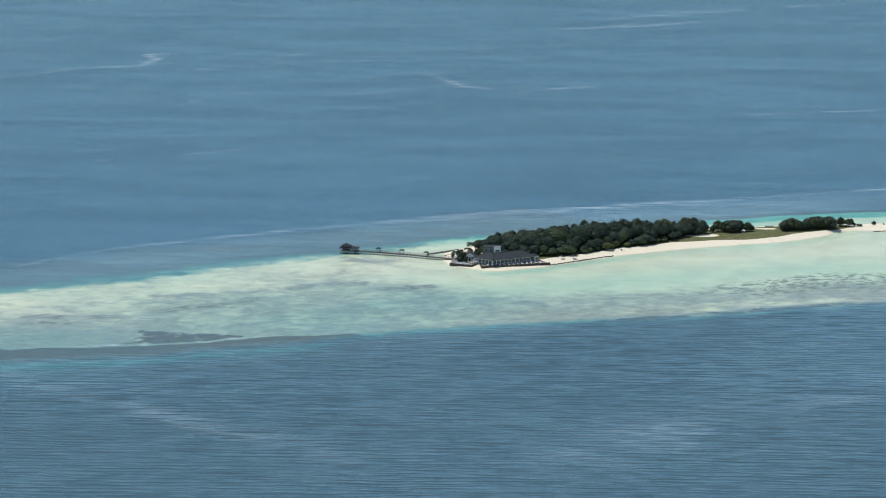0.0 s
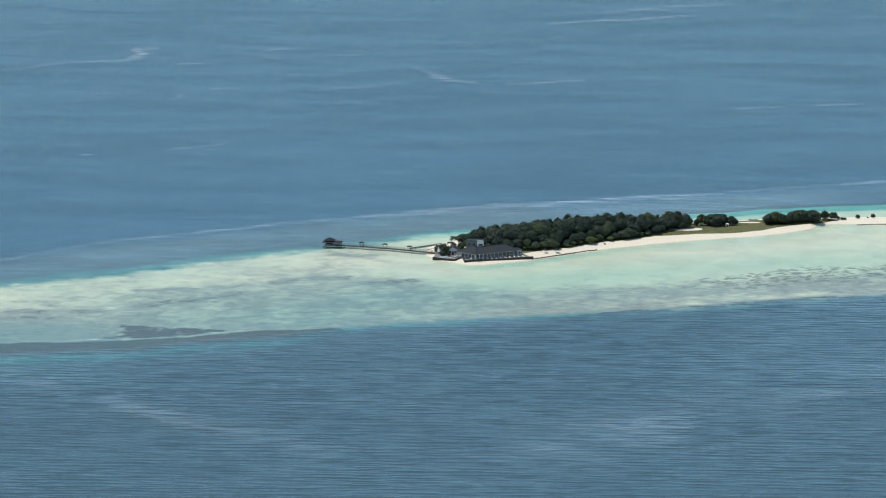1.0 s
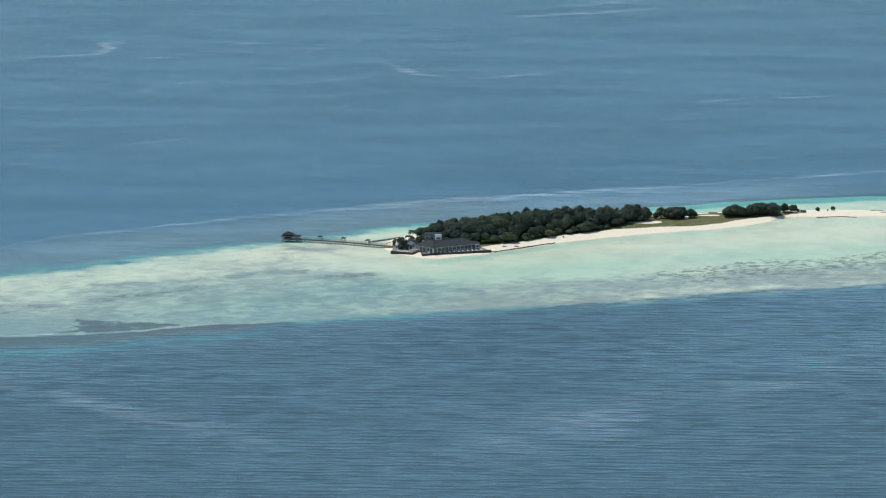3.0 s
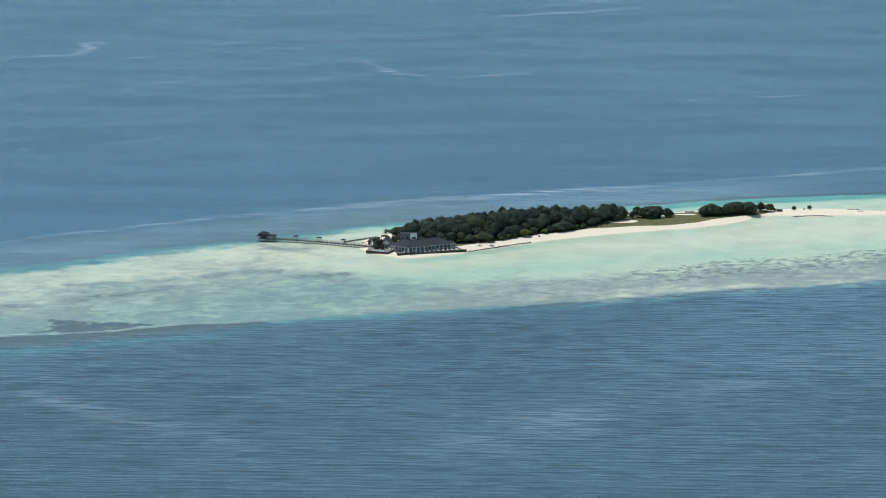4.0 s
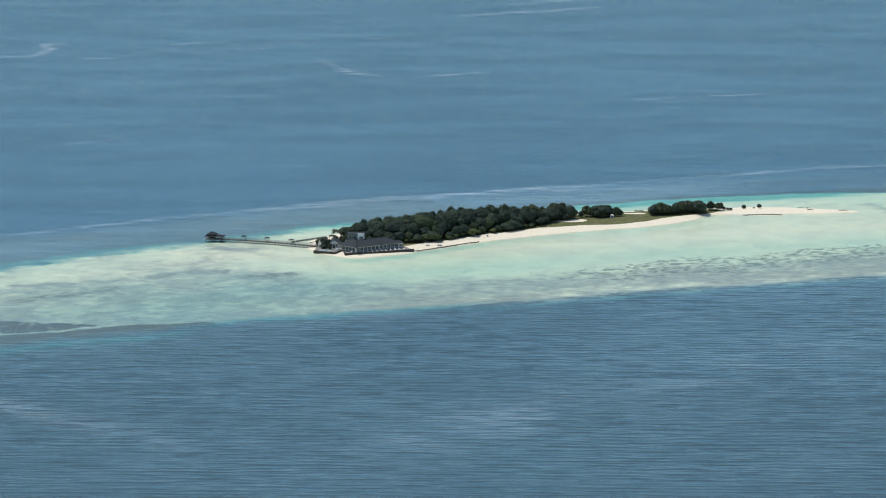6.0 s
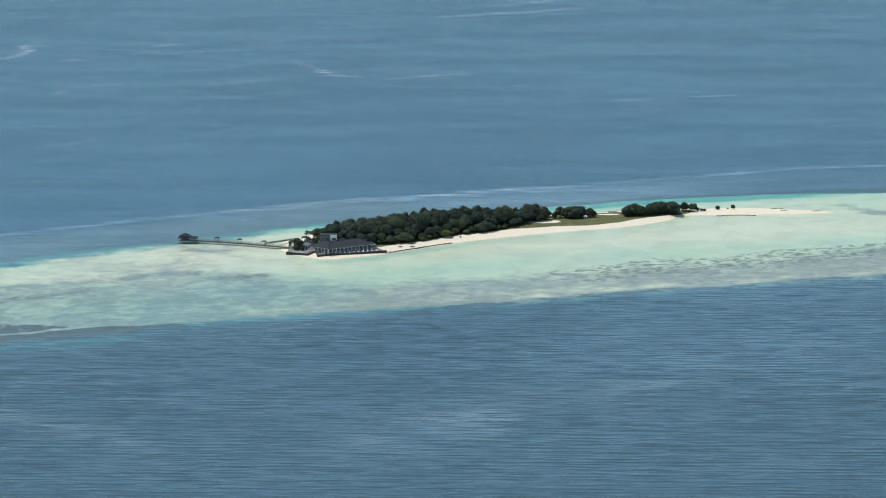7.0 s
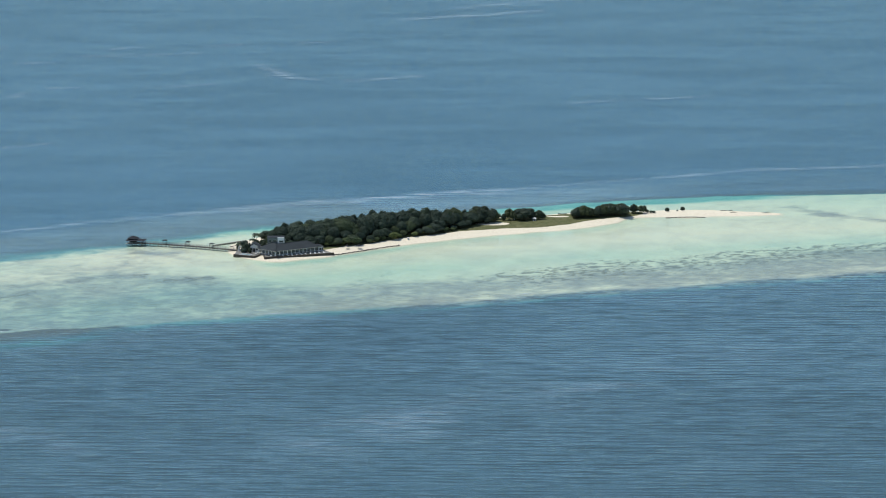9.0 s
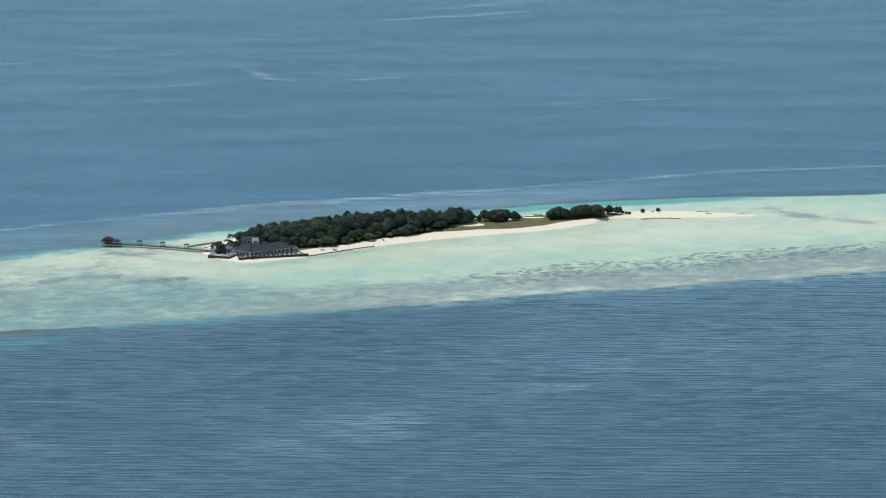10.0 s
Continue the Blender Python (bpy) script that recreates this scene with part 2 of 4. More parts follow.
# ---------------------------------------------------------------- ground: sea bed, reef flat, beach and lawn in one sheet
def ground_material():
    n = Nodes("sand_and_reef")
    p = n.place()
    z = n.add("ShaderNodeSeparateXYZ", Vector=n.tree.nodes.new("ShaderNodeNewGeometry").outputs["Position"]).outputs["Z"]
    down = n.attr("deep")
    grain = n.noise(p, 0.9, 6, 0.65)
    along = n.add("ShaderNodeMapping", Vector=n.place(1, 1, 1, -20))
    along.inputs["Scale"].default_value = (0.80, 1.0, 1.0)
    clump = n.noise(along.outputs[0], 0.22, 7, 0.64, 0.5)
    mottle = n.noise(along.outputs[0], 0.11, 7, 0.66, 0.6)
    soft = n.noise(p, 0.024, 7, 0.62, 0.4)
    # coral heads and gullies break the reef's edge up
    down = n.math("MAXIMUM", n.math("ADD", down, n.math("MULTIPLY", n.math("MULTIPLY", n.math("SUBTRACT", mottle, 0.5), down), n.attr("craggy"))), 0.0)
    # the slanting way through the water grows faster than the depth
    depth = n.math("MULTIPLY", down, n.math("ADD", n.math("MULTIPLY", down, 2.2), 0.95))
    broad = n.noise(p, 0.045, 5, 0.6, 0.6)
    sand = n.mix(n.ramp(broad, 0.35, 0.68), (0.715, 0.690, 0.500, 1), (0.62, 0.603, 0.450, 1))
    sand = n.mix(n.math("MULTIPLY", n.ramp(grain, 0.4, 0.75), 0.25), sand, (0.52, 0.44, 0.33, 1))
    # weed and rubble on the flat: a soft film, and small dark clumps in it
    weed = n.attr("weed")
    film = n.ramp(n.math("ADD", n.math("ADD", n.math("MULTIPLY", n.math("SUBTRACT", soft, 0.5), 1.2), n.math("MULTIPLY", n.math("SUBTRACT", mottle, 0.5), 1.6)), weed), 0.14, 1.02, 0.0, 0.85)
    fleck = n.noise(n.place(0.45, 1.0, 1.0, -14), 0.34, 5, 0.65, 0.5)
    film = n.math("ADD", film, n.math("MULTIPLY", n.math("SUBTRACT", fleck, 0.5), n.ramp(film, 0.05, 0.5, 0.25, 1.1)), clamp=True)
    spot = n.ramp(n.math("ADD", clump, n.math("MULTIPLY", n.math("SUBTRACT", n.attr("clumps"), 1.0), 0.42)), 0.480, 0.565, 0.0, 0.74)
    under = n.mix(film, sand, n.mix(clump, (0.215, 0.222, 0.205, 1), (0.345, 0.345, 0.310, 1)))
    under = n.mix(spot, under, n.mix(grain, (0.12, 0.125, 0.105, 1), (0.20, 0.20, 0.165, 1)))
    turf = n.ramp(n.math("ADD", n.attr("turf"), n.math("MULTIPLY", n.ramp(n.attr("turf"), 0.0, 0.3), n.math("ADD", n.math("MULTIPLY", n.math("SUBTRACT", soft, 0.5), 0.8), n.math("MULTIPLY", n.math("SUBTRACT", mottle, 0.5), 2.6)))), 0.30, 0.72, 0.0, 0.90)
    under = n.mix(turf, under, n.mix(grain, (0.072, 0.060, 0.062, 1), (0.120, 0.100, 0.098, 1)))
    # water's light loss put into the bed colour: red, then green; scatter adds blue
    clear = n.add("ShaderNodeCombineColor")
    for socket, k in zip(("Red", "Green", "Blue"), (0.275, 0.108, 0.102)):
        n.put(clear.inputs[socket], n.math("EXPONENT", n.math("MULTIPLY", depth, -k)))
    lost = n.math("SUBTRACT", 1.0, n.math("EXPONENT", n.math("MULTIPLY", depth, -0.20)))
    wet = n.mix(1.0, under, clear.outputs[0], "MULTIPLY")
    wet = n.mix(1.0, wet, n.mix(lost, (0, 0, 0, 1), n.mix(n.math("MULTIPLY", n.attr("pale_tint"), n.ramp(mottle, 0.3, 0.7, 0.7, 1.2)), n.mix(n.ramp(down, 4.8, 7.5), (0.053, 0.098, 0.122, 1), (0.038, 0.108, 0.172, 1)), (0.126, 0.188, 0.216, 1))), "ADD")
    # dry land: sand, grass and litter
    green = n.attr("green")
    tuft = n.noise(p, 0.5, 6, 0.7)
    lawn = n.mix(n.ramp(tuft, 0.35, 0.65), (0.100, 0.116, 0.050, 1), (0.175, 0.175, 0.088, 1))
    beach = n.mix(n.ramp(grain, 0.35, 0.7), (0.79, 0.73, 0.57, 1), (0.67, 0.60, 0.455, 1))
    dry = n.mix(n.ramp(n.math("ADD", green, n.math("MULTIPLY", n.math("SUBTRACT", tuft, 0.5), 0.9)), 0.42, 0.58), beach, lawn)
    damp = n.mix(n.ramp(z, 0.13, 0.02), dry, n.mix(0.22, dry, (0.34, 0.27, 0.18, 1)))
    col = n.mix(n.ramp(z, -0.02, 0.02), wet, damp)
    b = n.add("ShaderNodeBsdfPrincipled", Base_Color=col, Roughness=0.9, Normal=n.bump(grain, 0.35, 0.15))
    b.inputs["Specular IOR Level"].default_value = 0.1
    return n.done(b)


# dark weed in thin drifts on the western flat
DRIFTS = (((-150, 2114), (-137, 2124), (-120, 2130), (-107, 2140), (-99, 2147)), ((-79, 2172), (-70, 2180.5)), ((-217, 2100), (-202, 2100.6)), ((-216, 2085), (-196, 2085.3)),
          ((-182, 2101), (-170, 2101.6)), ((-152, 2151.6), (-125, 2155)), ((-46, 2244), (-26, 2240.7)), ((-29, 2173), (-16, 2176), (-4, 2179.7)),
          ((-60, 2186.4), (-41, 2187)), ((335, 2363), (341, 2350), (353, 2340)), ((353, 2340), (388, 2321)))


def ground_fields(x, y, z):
    near, far = reef_depth(x, y)
    edge_y = line(REEF_NEAR, x)
    span = np.maximum(line(REEF_FAR, x) - edge_y, 20)
    bank = (y - edge_y) / span
    east, west = smooth(40, 110, x), smooth(25, -50, x)
    reach = line(WEED_REACH, x) + 0.10 * (fbm(x * 0.7, y, 34, 74, 4, 0.6) - 0.5)
    inner = smooth(reach + 0.02 + 0.16 * west, reach - 0.15 - 0.08 * west, bank)
    weed = inner * (0.80 - 0.38 * west) + 0.36 * west + 0.06 + 0.08 * west * smooth(0.8, 1.0, bank)
    # a pale scoured strip along the eastern edge
    weed -= 0.34 * np.exp(-((near - 6) / 5.0) ** 2) * east * smooth(0.2, 0.7, fbm(x, y, 24, 73, 4))
    middle = smooth(-60, -20, x) * smooth(140, 90, x)
    weed += 0.45 * smooth(2, -3, near) + 0.45 * middle * smooth(12, 0, near) + 0.65 * smooth(22, -4, far) * smooth(110, 40, x)
    weed += 0.60 * smooth(-150, -170, x) * smooth(2078, 2062, y)
    top = smooth(reach + 0.07, reach - 0.01, bank)
    clumps = top * (0.58 + 0.42 * smooth(reach - 0.24, reach - 0.10, bank)) * (0.66 + 0.34 * smooth(110, 190, x)) * (1 - 0.12 * west) * smooth(2, 14, near)
    bank_top = line(BANK_TOP, x)
    turf = smooth(-13, -3, near) * smooth(bank_top + 4, bank_top - 3, y) * smooth(-31, -46, x) * 1.05
    tx, ty = x + (fbm(x, y, 16, 68, 4, 0.6) - 0.5) * 26, y + (fbm(x, y, 11, 69, 4, 0.6) - 0.5) * 12
    patch_top = line(PATCH_TOP, tx)
    turf += smooth(bank_top - 1, bank_top + 5, y) * smooth(patch_top + 5, patch_top - 5, ty) * smooth(-166, -146, tx) * smooth(-90, -101, x) * 0.88
    turf -= 0.55 * np.exp(-((y - bank_top - 1) / 2.2) ** 2) * smooth(-195, -180, x) * smooth(-85, -95, x)
    # weed on the step below the eastern edge
    turf += 0.55 * smooth(2, -2, near) * smooth(-18, -9, near) * east
    turf += 0.30 * middle * smooth(9, -1, near) * smooth(-22, -10, near)
    turf += 0.20 * smooth(12, -6, far) * smooth(60, 10, x)
    for k, points in enumerate(DRIFTS):
        near_it = stroke(x, y + (fbm(x, y, 9, 77, 2) - 0.5) * 6, points, 4.5 if k < 9 else 7.5)
        weed += 0.6 * near_it
        clumps += (0.72 if k < 9 else 0.3) * near_it
    craggy = 0.9 * np.exp(-((near + 2) / 12) ** 2) + 1.7 * np.exp(-((far - 3) / 16) ** 2) * (1 - 0.8 * east) + 0.35
    green = smooth(-1.5, 3, y - line(GREEN_LINE, x)) * smooth(1, 6, line(SHORE_FAR, x) - y) * smooth(52, 62, x) * smooth(250, 240, x)
    for cx, cy, rx, ry in ((155, 2310.0, 10, 4.2), (194, 2331.5, 6.5, 2.4)):
        green *= 1 - smooth(1.25, 0.8, np.hypot((x - cx) / rx, (y - cy) / ry))
    # paler water colour: behind the lee edge, and thinly along the windward one
    behind = y - line(REEF_FAR, x)
    gap = np.maximum(line(RIP_LINE, x) - line(REEF_FAR, x), 20)
    pale_tint = (0.78 - 0.12 * west) * smooth(-6 - 10 * west, 4 - 5 * west, behind) * smooth(1.08, 0.55, behind / gap) * (1 - 0.6 * smooth(180, 300, x)) * (0.55 + 0.9 * fbm(x * 0.5, y, 22, 79, 4))
    pale_tint += (0.55 - 0.22 * west) * smooth(6, -4, near) * np.exp(-(np.minimum(near, 0) / (20 + 18 * west)) ** 2) * (1 - 0.75 * east) * (0.5 + fbm(x * 0.5, y, 24, 78, 4))
    return {"deep": np.maximum(-bed_height(x, y), 0), "pale_tint": np.clip(pale_tint, 0, 1), "weed": weed, "green": green, "turf": turf, "clumps": np.clip(clumps, 0, 1), "craggy": craggy}


GX = axis((-14000, -2000, 1500), (-2000, -420, 100), (-420, -240, 4), (-240, 0, 2), (0, 330, 1), (330, 430, 2), (430, 540, 4), (540, 2200, 100), (2200, 14000, 1500))
GY = axis((-9000, 0, 1500), (0, 1700, 100), (1700, 1980, 6), (1980, 2205, 2), (2205, 2360, 1), (2360, 2430, 2), (2430, 2700, 15), (2700, 4500, 120), (4500, 16000, 1500))
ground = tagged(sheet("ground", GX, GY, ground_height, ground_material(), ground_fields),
                "pale sand island with a shallow reef flat dropping into a deep bed tinted water-blue", "ground", kind="structure")


# ---------------------------------------------------------------- sea surface
def sea_material():
    n = Nodes("sea_water")
    foam_and_sheen = n.attr("foam_and_sheen")
    calm = n.attr("calm")
    rip = n.noise(n.place(0.22, 1.0, 1.0, 1), 0.42, 5, 0.6)
    fine = n.noise(n.place(0.5, 1.0, 1.0, -3), 1.5, 3, 0.6)
    lanes = n.noise(n.place(0.14, 0.6, 1.0, 4), 0.04, 6, 0.6, 0.5)
    flecks = n.noise(n.place(0.12, 0.8, 1.0, 3), 0.22, 5, 0.65)
    h = n.math("ADD", n.math("MULTIPLY", rip, 0.9), n.math("MULTIPLY", fine, 0.25))
    force = n.math("MULTIPLY", n.ramp(calm, 0.0, 1.0, 1.0, 0.8), n.ramp(lanes, 0.34, 0.66, 1.2, 0.7))
    nrm = n.bump(n.math("MULTIPLY", h, force), 0.6, 0.6)
    fres = n.add("ShaderNodeFresnel", IOR=1.33, Normal=nrm).outputs[0]
    fres = n.math("SMOOTH_MIN", fres, 0.36, 0.08)
    gloss = n.add("ShaderNodeBsdfAnisotropic", Color=(0.70, 0.92, 0.95, 1), Roughness=0.10, Normal=nrm)
    clear = n.add("ShaderNodeBsdfTransparent", Color=(0.96, 0.98, 0.98, 1))
    body = n.add("ShaderNodeMixShader")
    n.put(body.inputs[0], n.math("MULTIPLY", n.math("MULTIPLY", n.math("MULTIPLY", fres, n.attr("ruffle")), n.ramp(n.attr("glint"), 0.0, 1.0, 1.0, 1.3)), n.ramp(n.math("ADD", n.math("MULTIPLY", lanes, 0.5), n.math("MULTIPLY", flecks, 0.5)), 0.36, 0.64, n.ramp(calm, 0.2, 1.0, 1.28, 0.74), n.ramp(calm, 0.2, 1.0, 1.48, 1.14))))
    n.put(body.inputs[1], clear)
    n.put(body.inputs[2], gloss)
    # diffuse white: foam, plus painted sheen of the glitter lanes and rip band
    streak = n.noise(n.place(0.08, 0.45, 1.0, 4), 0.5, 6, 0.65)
    lace = n.math("MULTIPLY", foam_and_sheen, n.ramp(streak, 0.38, 0.66), clamp=True)
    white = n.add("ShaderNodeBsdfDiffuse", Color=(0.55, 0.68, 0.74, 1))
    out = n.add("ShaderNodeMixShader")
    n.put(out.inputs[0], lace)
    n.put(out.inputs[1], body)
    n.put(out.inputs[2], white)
    return n.done(out)


# wave trains: length, spread and tilt of direction, steepness
TRAINS = ((3.6, 0.085, 0.035, 0.165), (5.2, 0.070, 0.045, 0.145), (8.5, 0.06, 0.06, 0.03))


def rip_band(x, y):
    """Between the lee edge of the reef and the line where the currents meet."""
    d = y - line(RIP_LINE, x)
    return d, smooth(3, -4, d) * smooth(-4, 12, y - line(REEF_FAR, x)) * smooth(330, 150, x)


def roughness_of_sea(x, y):
    near, far = y - line(REEF_NEAR, x), line(REEF_FAR, x) - y
    windward = smooth(8, -8, near)
    lee = smooth(8, -6, far)
    return windward * (0.80 - 0.22 * smooth(80, 200, x) * smooth(1890, 1980, y) + 0.5 * fbm(x, y, 60, 81, 3)) + (0.25 + 0.35 * rip_band(x, y)[1]) * lee


def wave_train(x, y, length, spread, tilt, seed, n=22):
    """A short-crested train of waves with steep fronts, as a sum of many swells of nearly one length."""
    rng = np.random.RandomState(seed)
    z = np.zeros(len(x), complex)
    for _ in range(n):
        k = 2 * math.pi / (length * math.exp(0.20 * rng.normal()))
        a = tilt + spread * rng.normal()
        z += np.exp(1j * (k * (math.cos(a) * y + math.sin(a) * x) + rng.uniform(0, 2 * math.pi)))
    size = np.abs(z) + 1e-6
    return length / (2 * math.pi) * np.sqrt(size / math.sqrt(n)) * np.arctan2(0.72 * z.imag / size, 1 - 0.72 * z.real / size)


def sea_height(x, y):
    fade = smooth(-275, -255, x) * smooth(455, 435, x) * smooth(1715, 1730, y)
    h, wet = np.zeros_like(x), fade > 0
    for n, (length, spread, tilt, steep) in enumerate(TRAINS):
        h[wet] += steep * wave_train(x[wet], y[wet], length, spread, tilt, 100 + n)
    return h * roughness_of_sea(x, y) * fade


# pale streaks on open sea, drawn diffuse white: line, half width and strength
SWIRLS = ((((-214, 2884), (-210, 2896), (-206, 2915), (-212, 2930), (-201, 2936)), 5, 0.75), (((-6, 2859), (6, 2836), (14, 2814)), 5, 0.4), (((13, 2817), (16, 2811)), 8, 0.55),
          (((16, 2811), (38, 2799)), 4, 0.35), (((-311, 2835), (-288, 2847), (-254, 2877), (-214, 2884)), 3.5, 0.36), (((97, 3062), (124, 3071), (163, 3083), (199, 3099)), 5, 0.55),
          (((214, 2705), (261, 2718), (308, 2730)), 3, 0.38))
STREAKS = (((-323, 2945), (-276, 2940), 3, 0.35), ((60, 2795), (112, 2813), 4, 0.45), ((143, 3118), (234, 3162), 8, 0.3), ((278, 3181), (355, 3208), 4, 0.3), ((-231, 2748), (-197, 2762), 4, 0.3),
           ((-169, 2740), (-165, 2746), 6, 0.35), ((-147, 2769), (-127, 2774), 3, 0.4), ((-217, 2531), (-210, 2535), 3, 0.5), ((-161, 2550), (-129, 2570), 4, 0.25), ((-82, 2772), (-33, 2785), 3, 0.35),
           ((-177, 2871), (-156, 2874), 6, 0.3), ((-118, 2929), (-97, 2940), 3, 0.4), ((-135, 2899), (-55, 2910), 5, 0.22), ((-50, 2937), (-25, 2948), 4, 0.35), ((19, 2950), (48, 2961), 3, 0.4),
           ((95, 2996), (104, 2999), 4, 0.3), ((117, 2883), (129, 2886), 3, 0.3))


def sea_fields(x, y, z):
    warp = (fbm(x, y, 60, 91, 3) - 0.5) * 14
    ragged = (fbm(x, y, 26, 95, 4, 0.6) - 0.5) * 9
    d, band = rip_band(x, y)
    d = d + ragged
    # the second term paints the rip band's whitish sheen as diffuse white
    foam_and_sheen = 0.32 * np.exp(-((d + 1) / 3.8) ** 2) * smooth(0.08, 0.62, fbm(x * 0.7, y, 50, 92, 4)) + 0.34 * np.exp(-((d + 12) / 13) ** 2) * smooth(0.25, 0.8, fbm(x * 0.4, y, 14, 93, 4)) * smooth(260, 130, x) * smooth(-70, 20, x)
    out = y > 2470
    for points, wide, power in (*SWIRLS, *(((a, b), w, p) for a, b, w, p in STREAKS)):
        foam_and_sheen[out] += 0.62 * power * stroke(x[out] + 0.25 * warp[out], y[out] + ragged[out] * 0.7, points, wide)
    # breakers along the windward reef edge and on the weed bank
    e = y - line(REEF_NEAR, x) + (fbm(x, y, 18, 21, 4, 0.6) - 0.5) * 8
    foam_and_sheen += 0.7 * np.exp(-((e - 4) / 2.0) ** 2) * smooth(0.52, 0.74, fbm(x, y, 35, 94, 3)) * smooth(-45, -20, x)
    foam_and_sheen += 0.7 * np.exp(-((y - line(BANK_TOP, x) - 0.5) / 1.4) ** 2) * smooth(-215, -190, x) * smooth(-76, -92, x) * smooth(0.3, 0.6, fbm(x, y, 16, 97, 3))
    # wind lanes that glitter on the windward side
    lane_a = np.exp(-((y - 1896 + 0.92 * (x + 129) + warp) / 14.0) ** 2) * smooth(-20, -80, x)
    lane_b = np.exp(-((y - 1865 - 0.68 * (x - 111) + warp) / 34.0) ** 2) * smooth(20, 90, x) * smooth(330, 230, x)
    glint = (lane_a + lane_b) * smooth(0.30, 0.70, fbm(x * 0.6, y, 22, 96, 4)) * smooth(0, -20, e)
    # the lanes' glitter is also painted in as diffuse white
    foam_and_sheen += 0.22 * glint
    lee = line(REEF_FAR, x) - y
    ruffle = 1 - (0.5 - 0.14 * smooth(20, -60, x)) * smooth(-8, 6, e) * smooth(-16, -2, lee) + 0.15 * band + (0.30 + 0.40 * smooth(30, 80, x)) * band * smooth(0.25, 0.7, fbm(x * 0.4, y, 14, 98, 5, 0.6))
    # the wind lies more freely on the eastern water before the reef
    ruffle = ruffle * (1 + 0.20 * smooth(60, 220, x) * smooth(1880, 1980, y) * smooth(0, -15, e) - 0.16 * smooth(0, -120, x) * smooth(1960, 1860, y))
    return {"foam_and_sheen": foam_and_sheen, "glint": glint, "ruffle": ruffle, "calm": 1 - np.clip(roughness_of_sea(x, y) * 1.2, 0, 1) * smooth(12, -4, y - line(REEF_NEAR, x))}


SX = axis((-14000, -2000, 1500), (-2000, -480, 80), (-480, -260, 10), (-260, 440, 2.3), (440, 600, 10), (600, 2200, 80), (2200, 14000, 1500))
SY = axis((-9000, 0, 1500), (0, 1720, 80), (1720, 2190, 0.47), (2190, 2470, 1.5), (2470, 2520, 2.0), (2520, 3250, 3.2), (3250, 5000, 100), (5000, 16000, 1500))
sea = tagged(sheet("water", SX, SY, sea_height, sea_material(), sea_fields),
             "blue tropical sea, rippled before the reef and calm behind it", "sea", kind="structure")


# ---------------------------------------------------------------- mesh helpers
def part(name, bm, material, parent=None, label=""):
    """Link a bmesh as one mesh object, under a thing or a part."""
    me = bpy.data.meshes.new(name)
    bm.to_mesh(me)
    bm.free()
    me.materials.append(material)
    ob = new(name, me)
    ob.parent = parent
    if label:
        tagged(ob, label)
    return ob


def share(name, ob, m, parent):
    """Another piece on the same mesh."""
    o = new(name, ob.data)
    o.parent = parent
    o.matrix_basis = m
    return o


def thing(name, m, label, category, group=""):
    ob = new(name)
    ob.empty_display_size = 0.5
    ob.matrix_basis = m
    return tagged(ob, label, category, group)


def box(bm, x, y, z, sx, sy, sz, turn=0.0, bevel=0.0):
    """A box with its base centre at x, y, z."""
    made = bmesh.ops.create_cube(bm, size=1)["verts"]
    bmesh.ops.transform(bm, verts=made, matrix=pose(x, y, z + sz / 2, 0, 0, turn) @ Matrix.Diagonal((sx, sy, sz, 1)))
    if bevel:
        edges = list({e for v in made for e in v.link_edges})
        bmesh.ops.bevel(bm, geom=edges, offset=bevel, segments=1, affect="EDGES")
    return bm


def rod(bm, a, b, r0, r1, sides=6):
    """A tapered round bar from a to b."""
    a, b = Vector(a), Vector(b)
    d = b - a
    m = Matrix.Translation((a + b) / 2) @ d.to_track_quat("Z", "Y").to_matrix().to_4x4()
    bmesh.ops.create_cone(bm, cap_ends=True, segments=sides, radius1=r0, radius2=r1, depth=d.length, matrix=m)
    return bm


def prism(bm, points, z0, z1):
    """A slab on a plan outline."""
    lo = [bm.verts.new((x, y, z0)) for x, y in points]
    hi = [bm.verts.new((x, y, z1)) for x, y in points]
    bm.faces.new(hi)
    bm.faces.new(lo[::-1])
    for i in range(len(points)):
        j = (i + 1) % len(points)
        bm.faces.new((lo[i], lo[j], hi[j], hi[i]))
    return bm


def hip(bm, length, depth, eave, ridge, inset, thick=0.22):
    """A hipped roof over 0..length, 0..depth, with a boxed eave."""
    base = [(0, 0), (length, 0), (length, depth), (0, depth)]
    lo = [bm.verts.new((x, y, eave - thick)) for x, y in base]
    e = [bm.verts.new((x, y, eave)) for x, y in base]
    r = [bm.verts.new((inset, depth / 2, ridge)), bm.verts.new((length - inset, depth / 2, ridge))]
    bm.faces.new(lo[::-1])
    for i in range(4):
        j = (i + 1) % 4
        bm.faces.new((lo[i], lo[j], e[j], e[i]))
    bm.faces.new((e[0], e[1], r[1], r[0]))
    bm.faces.new((e[1], e[2], r[1]))
    bm.faces.new((e[2], e[3], r[0], r[1]))
    bm.faces.new((e[3], e[0], r[0]))
    return bm


